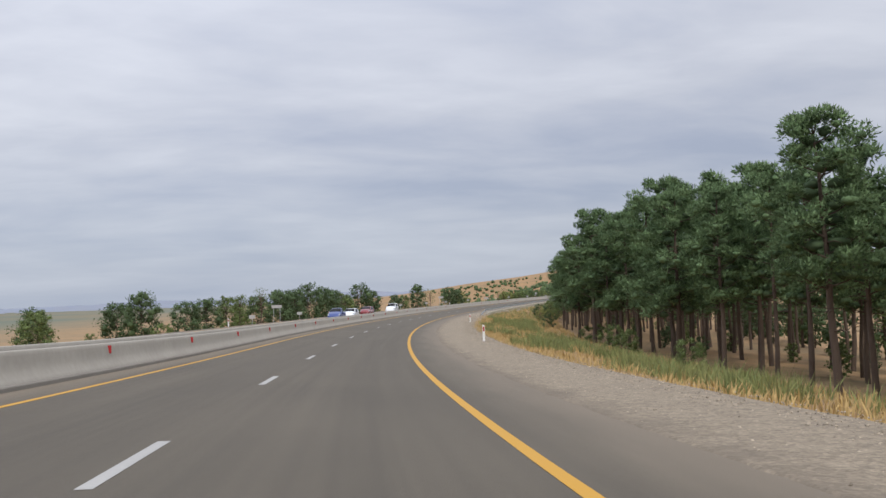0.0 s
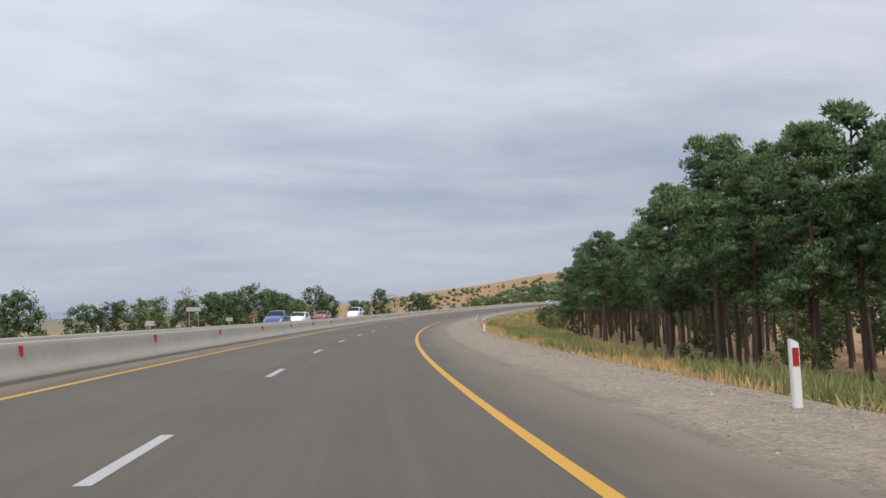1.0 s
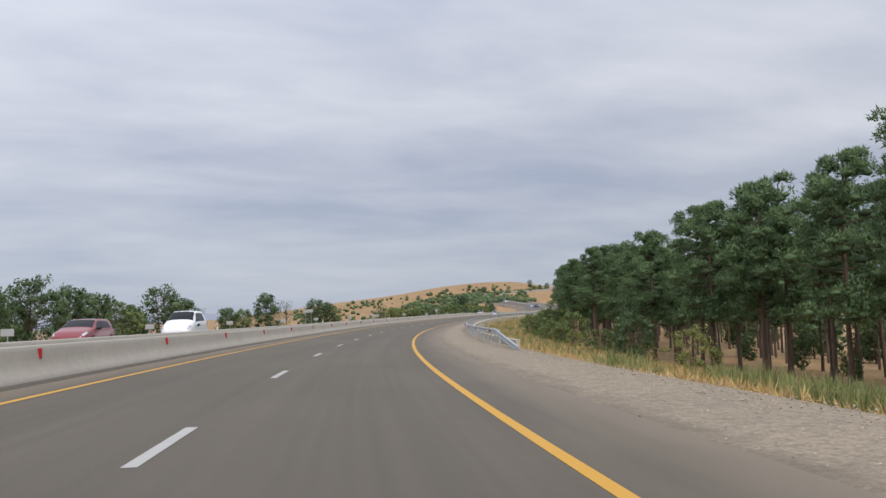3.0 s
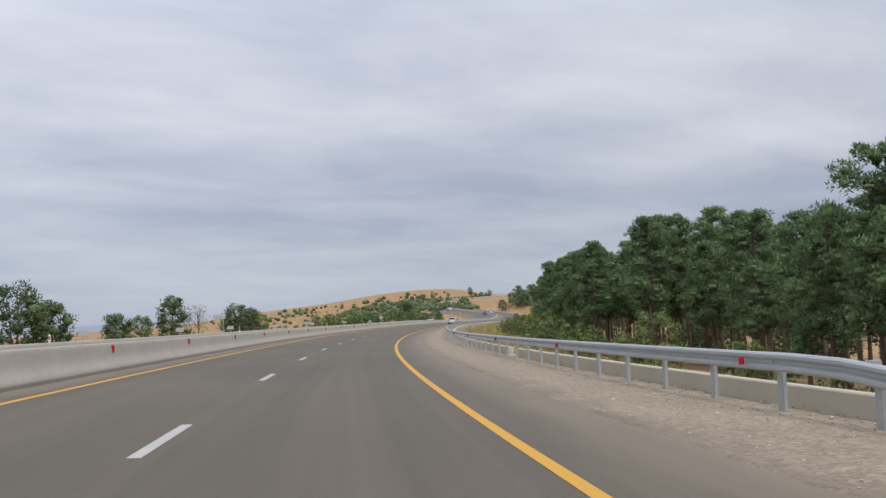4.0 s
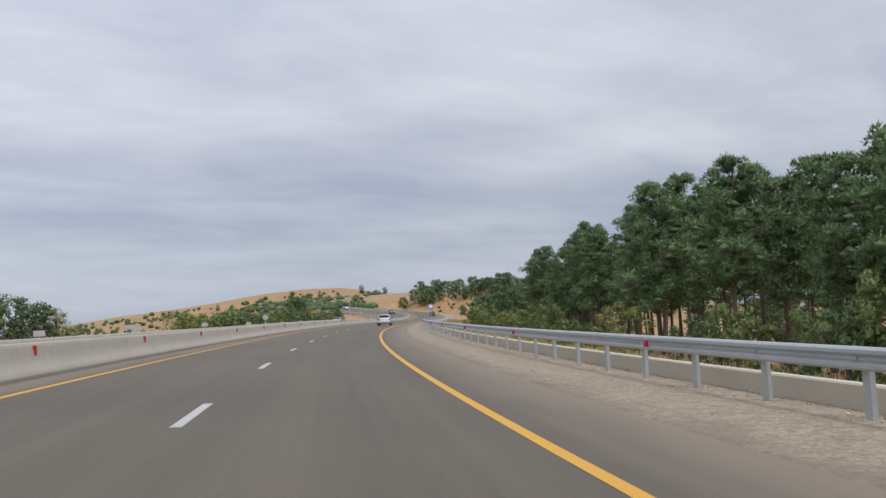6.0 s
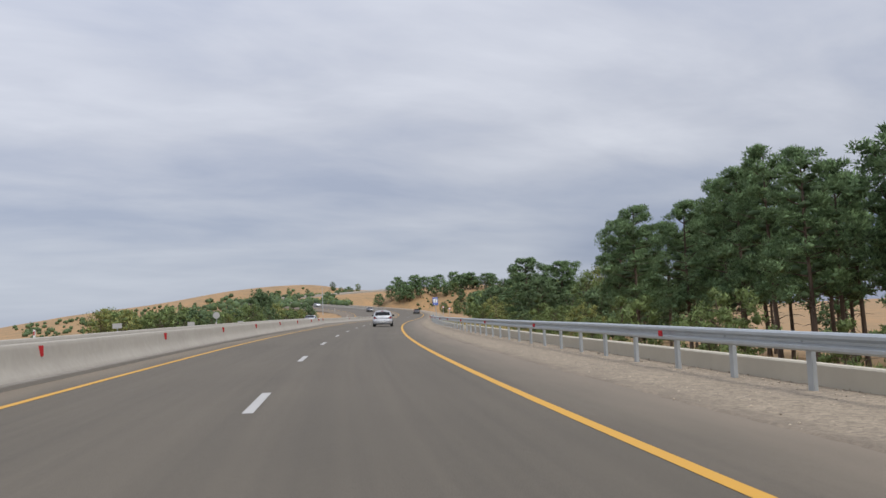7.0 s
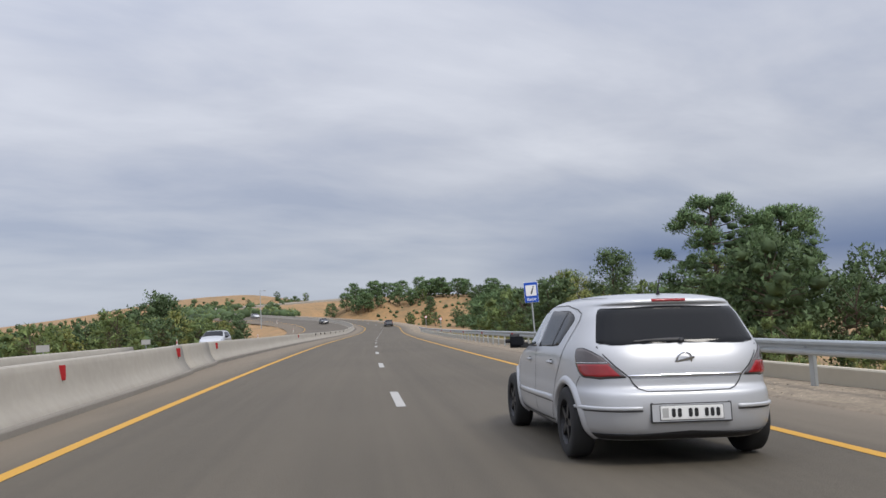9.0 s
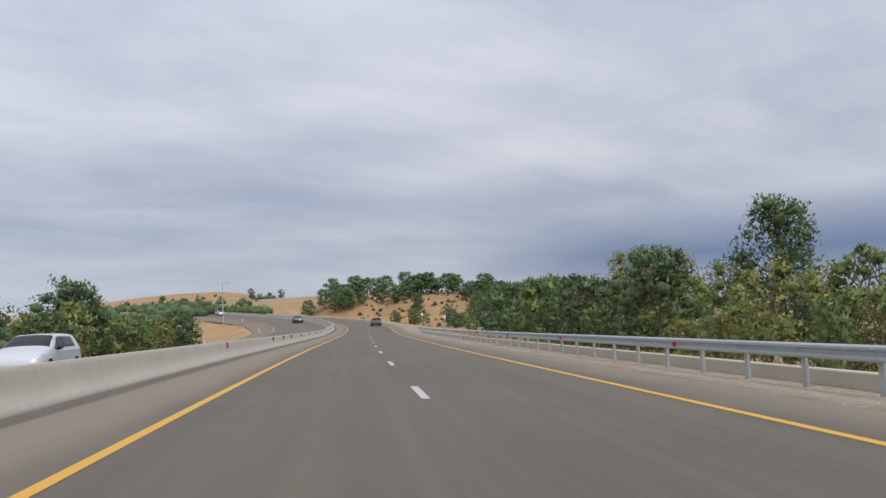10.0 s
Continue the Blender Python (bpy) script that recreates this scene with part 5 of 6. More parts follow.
def make_wheel(rim_mat):
    tyre = revolve([(-0.095, 0.20), (-0.102, 0.24), (-0.10, 0.285), (-0.085, 0.307), (-0.05, 0.315), (0.05, 0.315), (0.085, 0.307), (0.10, 0.285), (0.102, 0.24), (0.095, 0.20)], 36, TYRE, "tyre")
    heap = Heap()
    base = revolve([(0.05, 0.0), (0.055, 0.06), (0.02, 0.09), (0.015, 0.17), (0.06, 0.19), (0.092, 0.205), (0.092, 0.212), (-0.08, 0.212)], 32, rim_mat, "tmp")
    heap.add(([v.co.copy() for v in base.vertices], [tuple(f.vertices) for f in base.polygons]))
    for i in range(5):
        a = 2 * math.pi * i / 5
        d, w = Vector((0, math.cos(a), math.sin(a))), Vector((0, -math.sin(a), math.cos(a)))
        x0, x1 = Vector((0.03, 0, 0)), Vector((0.08, 0, 0))
        q = [d * 0.03 - w * 0.03 + x1, d * 0.03 + w * 0.03 + x1, d * 0.195 + w * 0.022 + x1, d * 0.195 - w * 0.022 + x1]
        q += [p - x1 + x0 for p in q]
        heap.add((q, [(0, 1, 2, 3), (0, 4, 5, 1), (1, 5, 6, 2), (2, 6, 7, 3), (3, 7, 4, 0)]))
    return tyre, heap.mesh("rim", [rim_mat])


WHEELS = {"black": make_wheel(RIM_BLACK), "grey": make_wheel(RIM_GREY)}


def bumper_skin(length, profile, mat, u0=-1.0, u1=1.0, n=44):
    """A panel that runs round the back of the car; profile is (height, set-back)."""
    px = [0.0, 0.30, 0.52, 0.66, 0.74, 0.79, 0.82, 0.838, 0.848, 0.853]
    py = [-0.03, -0.027, -0.014, 0.006, 0.032, 0.066, 0.11, 0.18, 0.26, 0.325]
    run = np.concatenate([[0], np.cumsum(np.hypot(np.diff(px), np.diff(py)))])
    run /= run[-1]
    verts, faces, k = [], [], len(profile)
    for i in range(n + 1):
        u = u0 + (u1 - u0) * i / n
        a = abs(u)
        x, y = np.mean([np.interp(min(1, max(0, a + d)), run, px) for d in (-0.02, 0, 0.02)]), np.mean([np.interp(min(1, max(0, a + d)), run, py) for d in (-0.02, 0, 0.02)])
        inward = min(1.0, max(0.0, (a - 0.55) / 0.25))
        for z, back in profile:
            verts.append((math.copysign(x - back * inward, u), y + back * (1 - inward) - length / 2, z))
    for i in range(n):
        for j in range(k - 1):
            q = i * k + j
            faces.append((q, q + k, q + k + 1, q + 1))
    return mesh_from("rear_bumper", verts, faces, mat, True)


def make_car(paint, sections, label, rims="grey", axles=(0.73, 3.345), window=((0.66, 2.92), 4.12, 4.86), rear_glass=(0.146, 0.40), category="car"):
    car = new("car")
    body = Body(sections)
    L = body.length
    side_y, v0, v1 = window
    shell = part("body", body_shell(body, axles, 0.352, paint), car)
    # dark underside and wheel housings
    floor = Heap()
    for y0, y1, w in ((0.10, L - 0.15, 0.70),):
        floor.add(([Vector((sx * w, y - L / 2, z)) for z in (0.19, 0.5) for y in (y0, y1) for sx in (-1, 1)], [(0, 1, 3, 2), (4, 6, 7, 5), (0, 4, 5, 1), (2, 3, 7, 6), (0, 2, 6, 4), (1, 5, 7, 3)]))
    part("underbody", floor.mesh("underbody", [BLACK]), car, "black underside")
    bumper = part("rear_bumper", bumper_skin(L, [(0.26, 0.06), (0.275, 0.018), (0.30, 0.004), (0.34, 0.0), (0.50, -0.004), (0.56, 0.0), (0.60, 0.012), (0.625, 0.03), (0.636, 0.06)], paint), car)
    part("rear_diffuser", bumper_skin(L, [(0.20, 0.09), (0.205, 0.035), (0.26, 0.020), (0.285, 0.030)], SEAM), bumper, "dark lower bumper edge")
    for u0, u1 in ((-1.0, -0.36), (0.36, 1.0)):
        part("bumper_strip", bumper_skin(L, [(0.527, 0.004), (0.530, -0.012), (0.536, -0.016), (0.553, -0.016), (0.560, -0.012), (0.563, 0.004)], CHROME, u0, u1), bumper, "thin bright bumper strip")
    # glass
    c_pillar = lambda b: (side_y[0] + 0.16 * b + 0.02, side_y[1] - 0.72 * b)
    mid = 1.92
    for side in (1, -1):
        front_edge = lambda b: (mid + 0.03, c_pillar(b)[1])
        rear_edge = lambda b: (c_pillar(b)[0], mid - 0.03)
        surround = part("window_trim", mesh_from("window_trim", *body.patch(0, 0, v0 - 0.10, v1 + 0.06, side, 0.0035, 24, 6, edge=lambda b: (c_pillar(b)[0] - 0.05, c_pillar(b)[1] + 0.04)), SEAM, True), car, "black window surround")
        part("front_side_window", mesh_from("front_side_window", *body.patch(0, 0, v0, v1, side, 0.007, 14, 6, edge=front_edge), TINTED, True), surround, "dark side window")
        part("rear_side_window", mesh_from("rear_side_window", *body.patch(0, 0, v0, v1, side, 0.007, 14, 6, edge=rear_edge), TINTED, True), surround, "dark tinted side window")

    def across(name, y0, y1, v0, mat, out, lab, n=10, edge=None):
        heap = Heap()
        for side in (1, -1):
            heap.add(body.patch(y0, y1, v0, 7.0, side, out, n, 8, edge=edge))
        return part(name, heap.mesh(name, [mat], True), car, lab)

    across("rear_window", rear_glass[0], rear_glass[1], 4.78, TINTED, 0.006, "dark tinted rear window", 12, lambda b: (rear_glass[0] + 0.02 - 0.02 * b, rear_glass[1] - 0.03 + 0.03 * min(1, 3 * b)))
    across("windscreen", 2.34, 3.08, 5.02, TINTED, 0.006, "dark windscreen", 12)
    # lamps
    for side in (1, -1):
        lamp = part("tail_lamp", mesh_from("tail_lamp", *body.patch(0, 0, 2.95, 5.0, side, 0.012, 12, 16, edge=lambda b: (0.066 + 0.006 * b, 0.30 - 0.10 * b - 0.118 * b**2)), TAIL_SMOKE, True), car, "smoked red tail lamp")
        part("red_lens", mesh_from("red_lens", *body.patch(0, 0, 3.05, 4.9, side, 0.014, 8, 12, edge=lambda b: (0.069 + 0.005 * b, 0.102 - 0.006 * b - 0.014 * b**2)), TAIL_RED, True), lamp, "red lower lens")
        part("headlamp", mesh_from("headlamp", *body.patch(3.74, 4.10, 3.2, 4.4, side, 0.010, 8, 6), HEADLAMP, True), car, "clear headlamp")
        # mirror
        pod = box(0.22, 0.13, 0.15, 0.058)
        mirror = part("door_mirror", done("door_mirror", pod, BLACK, True), car, "black door mirror", pose(side * 0.945, 2.62 - L / 2, 0.985, 0, 0, side * -8))
        part("mirror_glass", done("mirror_glass", box(0.13, 0.006, 0.085, 0.002, (0, -0.064, 0)), TINTED), mirror)
        part("mirror_arm", done("mirror_arm", box(0.12, 0.06, 0.07, 0.015, (-side * 0.10, 0.01, -0.045)), BLACK), mirror)
        # wheels
        for a in axles:
            tyre_me, rim_me = WHEELS[rims]
            wheel = part("wheel", tyre_me, car, "black tyre", pose(side * 0.765, a - L / 2, 0.315, 0, 0, 0 if side > 0 else 180))
            part("rim", rim_me, wheel)
            ring = Heap()
            for k in range(28):
                t0, t1 = [radians(-8 + 196 * (k + d) / 28) for d in (0, 1)]
                q = []
                for t, r in ((t0, 0.345), (t0, 0.395), (t1, 0.395), (t1, 0.345)):
                    y, z = a + r * math.cos(t), 0.315 + r * math.sin(t)
                    vs = np.interp(z, [body.at(y, v, 1)[2] for v in np.linspace(0, 4, 17)], np.linspace(0, 4, 17))
                    p = Vector(body.at(y, vs, side, 0.010 if r < 0.37 else 0.001))
                    q.append(p)
                ring.add((q, [(0, 1, 2, 3) if side < 0 else (3, 2, 1, 0)]))
            part("wheel_arch", ring.mesh("wheel_arch", [paint], True), car)
    return car, body


# ---- the silver hatchback: level outlines by height ----
# height, half width, rear end and front end (metres from the rear bumper), squareness of the rear corners
OUTLINE = [(.20, .74, .15, 4.06, 5.5), (.24, .80, .075, 4.16, 4.9), (.30, .845, .033, 4.21, 4.9), (.40, .866, .008, 4.243, 4.9), (.48, .872, .0, 4.25, 4.9), (.55, .872, .006, 4.235, 4.9),
           (.595, .870, .018, 4.22, 4.9), (.62, .868, .045, 4.20, 4.9), (.65, .866, .070, 4.17, 4.9), (.72, .865, .077, 4.10, 4.9), (.80, .863, .088, 3.98, 4.9), (.88, .858, .110, 3.72, 5.0),
           (.94, .848, .138, 3.40, 5.2), (.98, .835, .165, 3.18, 5.4), (1.05, .808, .215, 3.02, 5.6), (1.15, .768, .288, 2.86, 5.7), (1.25, .726, .362, 2.68, 5.9), (1.338, .680, .424, 2.50, 5.7),
           (1.352, .668, .404, 2.45, 5.6), (1.382, .635, .412, 2.33, 5.3), (1.402, .590, .475, 2.24, 4.4), (1.425, .52, .60, 2.10, 4.0), (1.445, .42, .80, 1.95, 3.6), (1.455, .30, 1.0, 1.85, 3.2),
           (1.460, .15, 1.25, 1.75, 2.6), (1.461, .02, 1.5, 1.67, 2.2)]
CAR_LONG, CAR_WAIST = 4.25, 1.62


class Hatch:
    """The skin of the car; places on it are given by height and by arc from the rear or front middle, or by length."""

    def __init__(self):
        t = np.array(OUTLINE)
        self.z, self.p = t[:, 0], t[:, 1:]
        h = np.diff(self.z)
        slope = np.diff(self.p, axis=0) / h[:, None]
        self.m = np.zeros_like(self.p)
        self.m[0], self.m[-1] = slope[0], slope[-1]
        both = slope[1:] * slope[:-1]
        self.m[1:-1] = np.where(both > 0, 2 * both / np.where(both > 0, slope[1:] + slope[:-1], 1), 0)
        self.kept = {}

    def level(self, z):
        z = min(max(z, self.z[0]), self.z[-1])
        i = min(max(int(np.searchsorted(self.z, z)) - 1, 0), len(self.z) - 2)
        h = self.z[i + 1] - self.z[i]
        t = (z - self.z[i]) / h
        return (2 * t**3 - 3 * t**2 + 1) * self.p[i] + (t**3 - 2 * t**2 + t) * h * self.m[i] + (3 * t**2 - 2 * t**3) * self.p[i + 1] + (t**3 - t**2) * h * self.m[i + 1]

    def outline(self, z):
        """Half of the level outline: arcs, x and y, from the rear middle to the front middle."""
        key = round(z, 5)
        if key not in self.kept:
            w, rear, front, n = self.level(z)
            t = np.linspace(0, math.pi / 2, 400)
            x, y = [], []
            for end, power in ((rear, n), (front, 3.4)):
                px = w * np.sin(t) ** (2 / power)
                py = CAR_WAIST + (end - CAR_WAIST) * np.cos(t) ** (2 / power)
                x.append(px if end == rear else px[::-1])
                y.append(py if end == rear else py[::-1])
            x, y = np.concatenate([x[0], x[1][1:]]), np.concatenate([y[0], y[1][1:]])
            self.kept[key] = np.concatenate([[0], np.cumsum(np.hypot(np.diff(x), np.diff(y)))]), x, y
        return self.kept[key]

    def flat(self, mode, u, z):
        arc, x, y = self.outline(z)
        if mode == "side":
            return float(np.interp(u, y, x)), u
        a = u if mode == "rear" else arc[-1] - u
        return float(np.interp(a, arc, x)), float(np.interp(a, arc, y))

    def at(self, mode, u, z, side=1, out=0.0):
        x, y = self.flat(mode, u, z)
        p = Vector((x, y - CAR_LONG / 2, z))
        if out:
            e = 0.012
            x1, y1 = self.flat(mode, u + e, z)
            x0, y0 = self.flat(mode, u - e, z)
            xu, yu = self.flat(mode, u, z + 0.006)
            xd, yd = self.flat(mode, u, z - 0.006)
            n = Vector((x1 - x0, y1 - y0, 0)).cross(Vector((xu - xd, yu - yd, 0.012)))
            if n.length > 1e-12:
                n.normalize()
                if n.dot(Vector((x, y - CAR_WAIST, 0.2))) < 0:
                    n = -n
                p += n * out
        return Vector((side * p.x, p.y, p.z))

    def fill(self, mode, poly, side, out, rows=10, cols=12, grow=0.0, rim=0.008):
        """A piece of skin inside a polygon of (u, height) points, its rim turned in."""
        lo, hi = min(q[1] for q in poly), max(q[1] for q in poly)
        verts, faces = [], []
        for i in range(rows + 1):
            v = lo + (hi - lo) * min(max((i / rows), 0.002), 0.998)
            cuts = []
            for (ua, va), (ub, vb) in zip(poly, poly[1:] + poly[:1]):
                if va != vb and min(va, vb) <= v <= max(va, vb):
                    cuts.append(ua + (ub - ua) * (v - va) / (vb - va))
            u0, u1 = min(cuts), max(cuts)
            u0, u1 = (u0 - grow if u0 > 0.001 else u0), u1 + grow
            zz = v + grow * (2 * i / rows - 1)
            for j in range(cols + 1):
                inner = 0 < i < rows and j < cols and (j > 0 or u0 < 0.001)
                verts.append(self.at(mode, u0 + (u1 - u0) * j / cols, zz, side, out if inner else out - rim))
        for i in range(rows):
            for j in range(cols):
                k = i * (cols + 1) + j
                f = (k, k + 1, k + cols + 2, k + cols + 1)
                faces.append(f if (side > 0) == (mode == "rear") else f[::-1])
        return verts, faces

    def line(self, mode, pts, side, width=0.008, out=0.002):
        """A narrow ribbon through (u, height) points."""
        heap = Heap()
        for (ua, va), (ub, vb) in zip(pts, pts[1:]):
            n = max(1, int(max(abs(ub - ua), abs(vb - va)) / 0.04))
            for k in range(n):
                p0, p1 = [self.at(mode, ua + (ub - ua) * q, va + (vb - va) * q, side, out) for q in (k / n, (k + 1) / n)]
                up = self.at(mode, ua + (ub - ua) * k / n, va + (vb - va) * k / n, side, out + 0.05) - p0
                w = (p1 - p0).cross(up)
                if w.length > 1e-9:
                    w = w.normalized() * width / 2
                    heap.add(([p0 - w, p0 + w, p1 + w, p1 - w], [(0, 1, 2, 3)]))
        return heap

    def skin(self, axles, arch, mat):
        zs = [self.z[0]]
        for a, b in zip(self.z, self.z[1:]):
            n = max(2, int((b - a) / 0.022) + 1)
            zs += [a + (b - a) * k / n for k in range(1, n + 1)]
        bm = bmesh.new()
        cols = 150
        grid = {}
        for side in (1, -1):
            for i, z in enumerate(zs):
                arc, x, y = self.outline(z)
                half = np.interp(CAR_WAIST, y, arc)
                us = np.concatenate([np.linspace(0, half, cols // 2, endpoint=False), np.linspace(half, arc[-1], cols // 2 + 1)])
                for j, u in enumerate(us):
                    if side < 0 and j in (0, cols):
                        grid[side, i, j] = grid[1, i, j]
                    else:
                        grid[side, i, j] = bm.verts.new((side * np.interp(u, arc, x) * (0 if j in (0, cols) else 1), np.interp(u, arc, y) - CAR_LONG / 2, z))
        for side in (1, -1):
            for i in range(len(zs) - 1):
                for j in range(cols):
                    q = [grid[side, i, j], grid[side, i, j + 1], grid[side, i + 1, j + 1], grid[side, i + 1, j]]
                    c = (q[0].co + q[2].co) / 2
                    if abs(c.x) > 0.55 and any(math.hypot(c.y + CAR_LONG / 2 - a, c.z - 0.315) < arch for a in axles):
                        continue
                    bm.faces.new(q if side > 0 else q[::-1])
        me = bpy.data.meshes.new("body")
        bm.to_mesh(me)
        bm.free()
        me.materials.append(mat)
        me.shade_smooth()
        return me


def both(make):
    """The two halves of a piece that lies across the middle."""
    heap = Heap()
    for side in (1, -1):
        heap.add(make(side))
    return heap.v, heap.f


def silver_hatchback():
    car, skin = new("car"), Hatch()
    L, back = CAR_LONG, -CAR_LONG / 2
    axles = (0.725, 3.34)

    def piece(name, vf, mat, parent=car, label=""):
        return part(name, mesh_from(name, *vf, mat, True), parent, label)

    def ribbon(name, mode, pts, side, width, parent=car, label="", mat=SEAM, out=0.0025):
        return part(name, skin.line(mode, pts, side, width, out).mesh(name, [mat]), parent, label)

    body = part("body", skin.skin(axles, 0.348, SILVER), car)
    under = Heap()
    for y0, y1, w, z1 in ((0.34, L - 0.3, 0.66, 0.42), (0.36, 1.10, 0.62, 0.72), (2.96, 3.72, 0.62, 0.72)):
        under.add(([Vector((sx * w, y + back, z)) for z in (0.19, z1) for y in (y0, y1) for sx in (-1, 1)], [(0, 1, 3, 2), (4, 6, 7, 5), (0, 4, 5, 1), (2, 3, 7, 6), (0, 2, 6, 4), (1, 5, 7, 3)]))
    part("underbody", under.mesh("underbody", [BLACK]), car, "black underside")

    # rear window with its black edge, brake light, wiper
    GLASS = [(0, .992), (.55, .990), (.68, .992), (.715, 1.005), (.705, 1.06), (.655, 1.26), (.625, 1.305), (.56, 1.322), (0, 1.327)]
    edge = piece("window_seal", both(lambda s: skin.fill("rear", GLASS, s, 0.003, 14, 16, 0.010)), SEAM, car, "black rear window seal")
    piece("rear_window", both(lambda s: skin.fill("rear", GLASS, s, 0.008, 14, 16)), TINTED, edge, "dark tinted rear window")
    piece("brake_light", both(lambda s: skin.fill("rear", [(0, 1.362), (.150, 1.362), (.150, 1.386), (0, 1.386)], s, 0.012, 3, 6)), TAIL_RED, car, "red high brake light")
    wiper = piece("wiper", skin.fill("rear", [(0, 1.012), (.40, 1.012), (.42, 1.020), (0, 1.042)], -1, 0.024, 3, 8), BLACK, car, "black rear wiper")
    part("wiper_pivot", done("wiper_pivot", cyl(0.024, 0.035, 12), BLACK, True), wiper, "", pose(0.01, skin.at("rear", 0, 1.022).y - 0.012, 1.022, 60, 0, 0))

    # hatch lid: gap, chrome strip, badge
    for s in (1, -1):
        ribbon("hatch_gap", "rear", [(.715, .985), (.66, .905), (.57, .81), (.475, .728), (.45, .680), (.41, .634), (.35, .611), (0, .606)], s, 0.011, car, "dark gap round the hatch")
    piece("chrome_strip", both(lambda s: skin.fill("rear", [(0, .722), (.475, .728), (.490, .746), (0, .752)], s, 0.014, 4, 12)), CHROME, car, "chrome strip across the hatch")
    badge = part("badge", revolve([(0.0, 0.050), (0.008, 0.056), (0.012, 0.062), (0.008, 0.068), (0.0, 0.072)], 28, CHROME, "badge"), car, "round chrome badge", pose(0, back + 0.102, 0.865, 0, 0, -90) @ pose(0, 0, 0, 0, 16, 0))
    part("badge_bar", done("badge_bar", box(0.010, 0.17, 0.022, 0.003), CHROME), badge, "", pose(0.006, 0, 0, 14, 0, 0))

    # bumper: strips, plate, dark lower lip
    for s in (1, -1):
        strip_ = piece("bumper_strip", skin.fill("rear", [(.40, .458), (1.22, .458), (1.22, .492), (.40, .492)], s, 0.020, 5, 26, 0, 0.018), SILVER, car, "raised bumper moulding")
        # dark ribbon paints the moulding's shadow line onto the bumper
        ribbon("strip_shadow_line", "rear", [(.40, .452), (1.22, .452)], s, 0.010, strip_, "dark shadow line drawn under the moulding")
        ribbon("bumper_gap", "side", [(.40, .735), (.46, .68), (.47, .64)], s, 0.007, car)
    piece("bumper_lip", both(lambda s: skin.fill("rear", [(0, .205), (1.05, .205), (1.05, .262), (.60, .278), (0, .282)], s, 0.008, 5, 30)), BLACK, car, "dark lower bumper edge")
    recess = part("plate_recess", done("plate_recess", box(0.68, 0.012, 0.165, 0.005), SEAM), car, "", pose(0, back + 0.001, 0.435, -3, 0, 0))
    part("plate_panel", done("plate_panel", box(0.665, 0.012, 0.150, 0.005), SILVER), recess, "pale panel behind the plate", pose(0, -0.004, 0))
    part("plate_frame", done("plate_frame", box(0.54, 0.010, 0.127, 0.004), BLACK), recess, "thin black frame", pose(0, -0.009, 0))
    part("number_plate", done("number_plate", box(0.525, 0.012, 0.113, 0.004), PLATE_WHITE), recess, "white number plate with dark bars", pose(0, -0.0125, 0))
    part("plate_mark", done("plate_mark", box(0.050, 0.004, 0.075, 0, (-0.222, -0.0195, 0)), SIGN_GREY), recess, "small grey mark")
    for x in (-0.155, -0.105, -0.015, 0.035, 0.120, 0.168, 0.216):
        part("plate_bar", done("plate_bar", box(0.030, 0.004, 0.070, 0.006, (x, -0.0195, 0)), BLACK), recess)

    # leaf-shaped tail lamps: smoked above, red below, a pale line between
    LAMP = [(.490, .722), (.72, .716), (.90, .724), (.98, .768), (1.02, .84), (1.02, .91), (.985, .956), (.90, .970), (.80, .950), (.69, .900), (.585, .815)]
    LENS = [(.520, .731), (.72, .726), (.89, .734), (.965, .773), (1.0, .842), (.63, .842)]
    for s in (1, -1):
        housing = piece("tail_lamp", skin.fill("rear", LAMP, s, 0.006, 16, 14, 0.010), SEAM, car, "dark-edged tail lamp")
        piece("smoked_lens", skin.fill("rear", LAMP, s, 0.012, 16, 14), TAIL_SMOKE, housing, "smoked grey upper lens")
        piece("red_lens", skin.fill("rear", LENS, s, 0.016, 10, 12), TAIL_RED, housing, "red lower lens")
        piece("pale_line", skin.fill("rear", [(.635, .844), (1.005, .844), (1.008, .852), (.642, .852)], s, 0.017, 2, 10), CHROME, housing, "thin pale line")

    # sides
    FRONT = [(1.985, .960), (2.80, .945), (2.86, .955), (2.60, 1.16), (2.38, 1.275), (2.20, 1.315), (1.915, 1.325)]
    REAR = [(1.04, .982), (1.885, .965), (1.82, 1.325), (1.40, 1.322), (1.00, 1.290), (.83, 1.255), (.79, 1.215)]
    for s in (1, -1):
        seal = piece("window_seal", skin.fill("side", FRONT, s, 0.003, 12, 14, 0.014), SEAM, car, "black window seal")
        piece("front_side_window", skin.fill("side", FRONT, s, 0.008, 12, 14), CLEAR, seal, "clear side window")
        seal = piece("window_seal", skin.fill("side", REAR, s, 0.003, 12, 14, 0.014), SEAM, car, "black window seal")
        piece("rear_side_window", skin.fill("side", REAR, s, 0.008, 12, 14), TINTED, seal, "dark tinted side window")
        ribbon("quarter_bar", "side", [(1.27, .978), (1.20, 1.12), (1.09, 1.305)], s, 0.022, seal, "", SEAM, 0.012)
        gaps = ribbon("door_gap", "side", [(2.96, .92), (2.99, .60), (2.93, .31), (1.95, .27), (1.955, .60), (1.94, .95)], s, 0.009, car, "dark panel gap")
        ribbon("rear_door_gap", "side", [(1.95, .27), (1.30, .28), (1.14, .48), (1.08, .66), (.94, .80), (.83, .94), (.70, 1.14), (.67, 1.22), (.70, 1.275), (.85, 1.315), (1.30, 1.362), (1.95, 1.366), (2.25, 1.345)], s, 0.010, gaps)
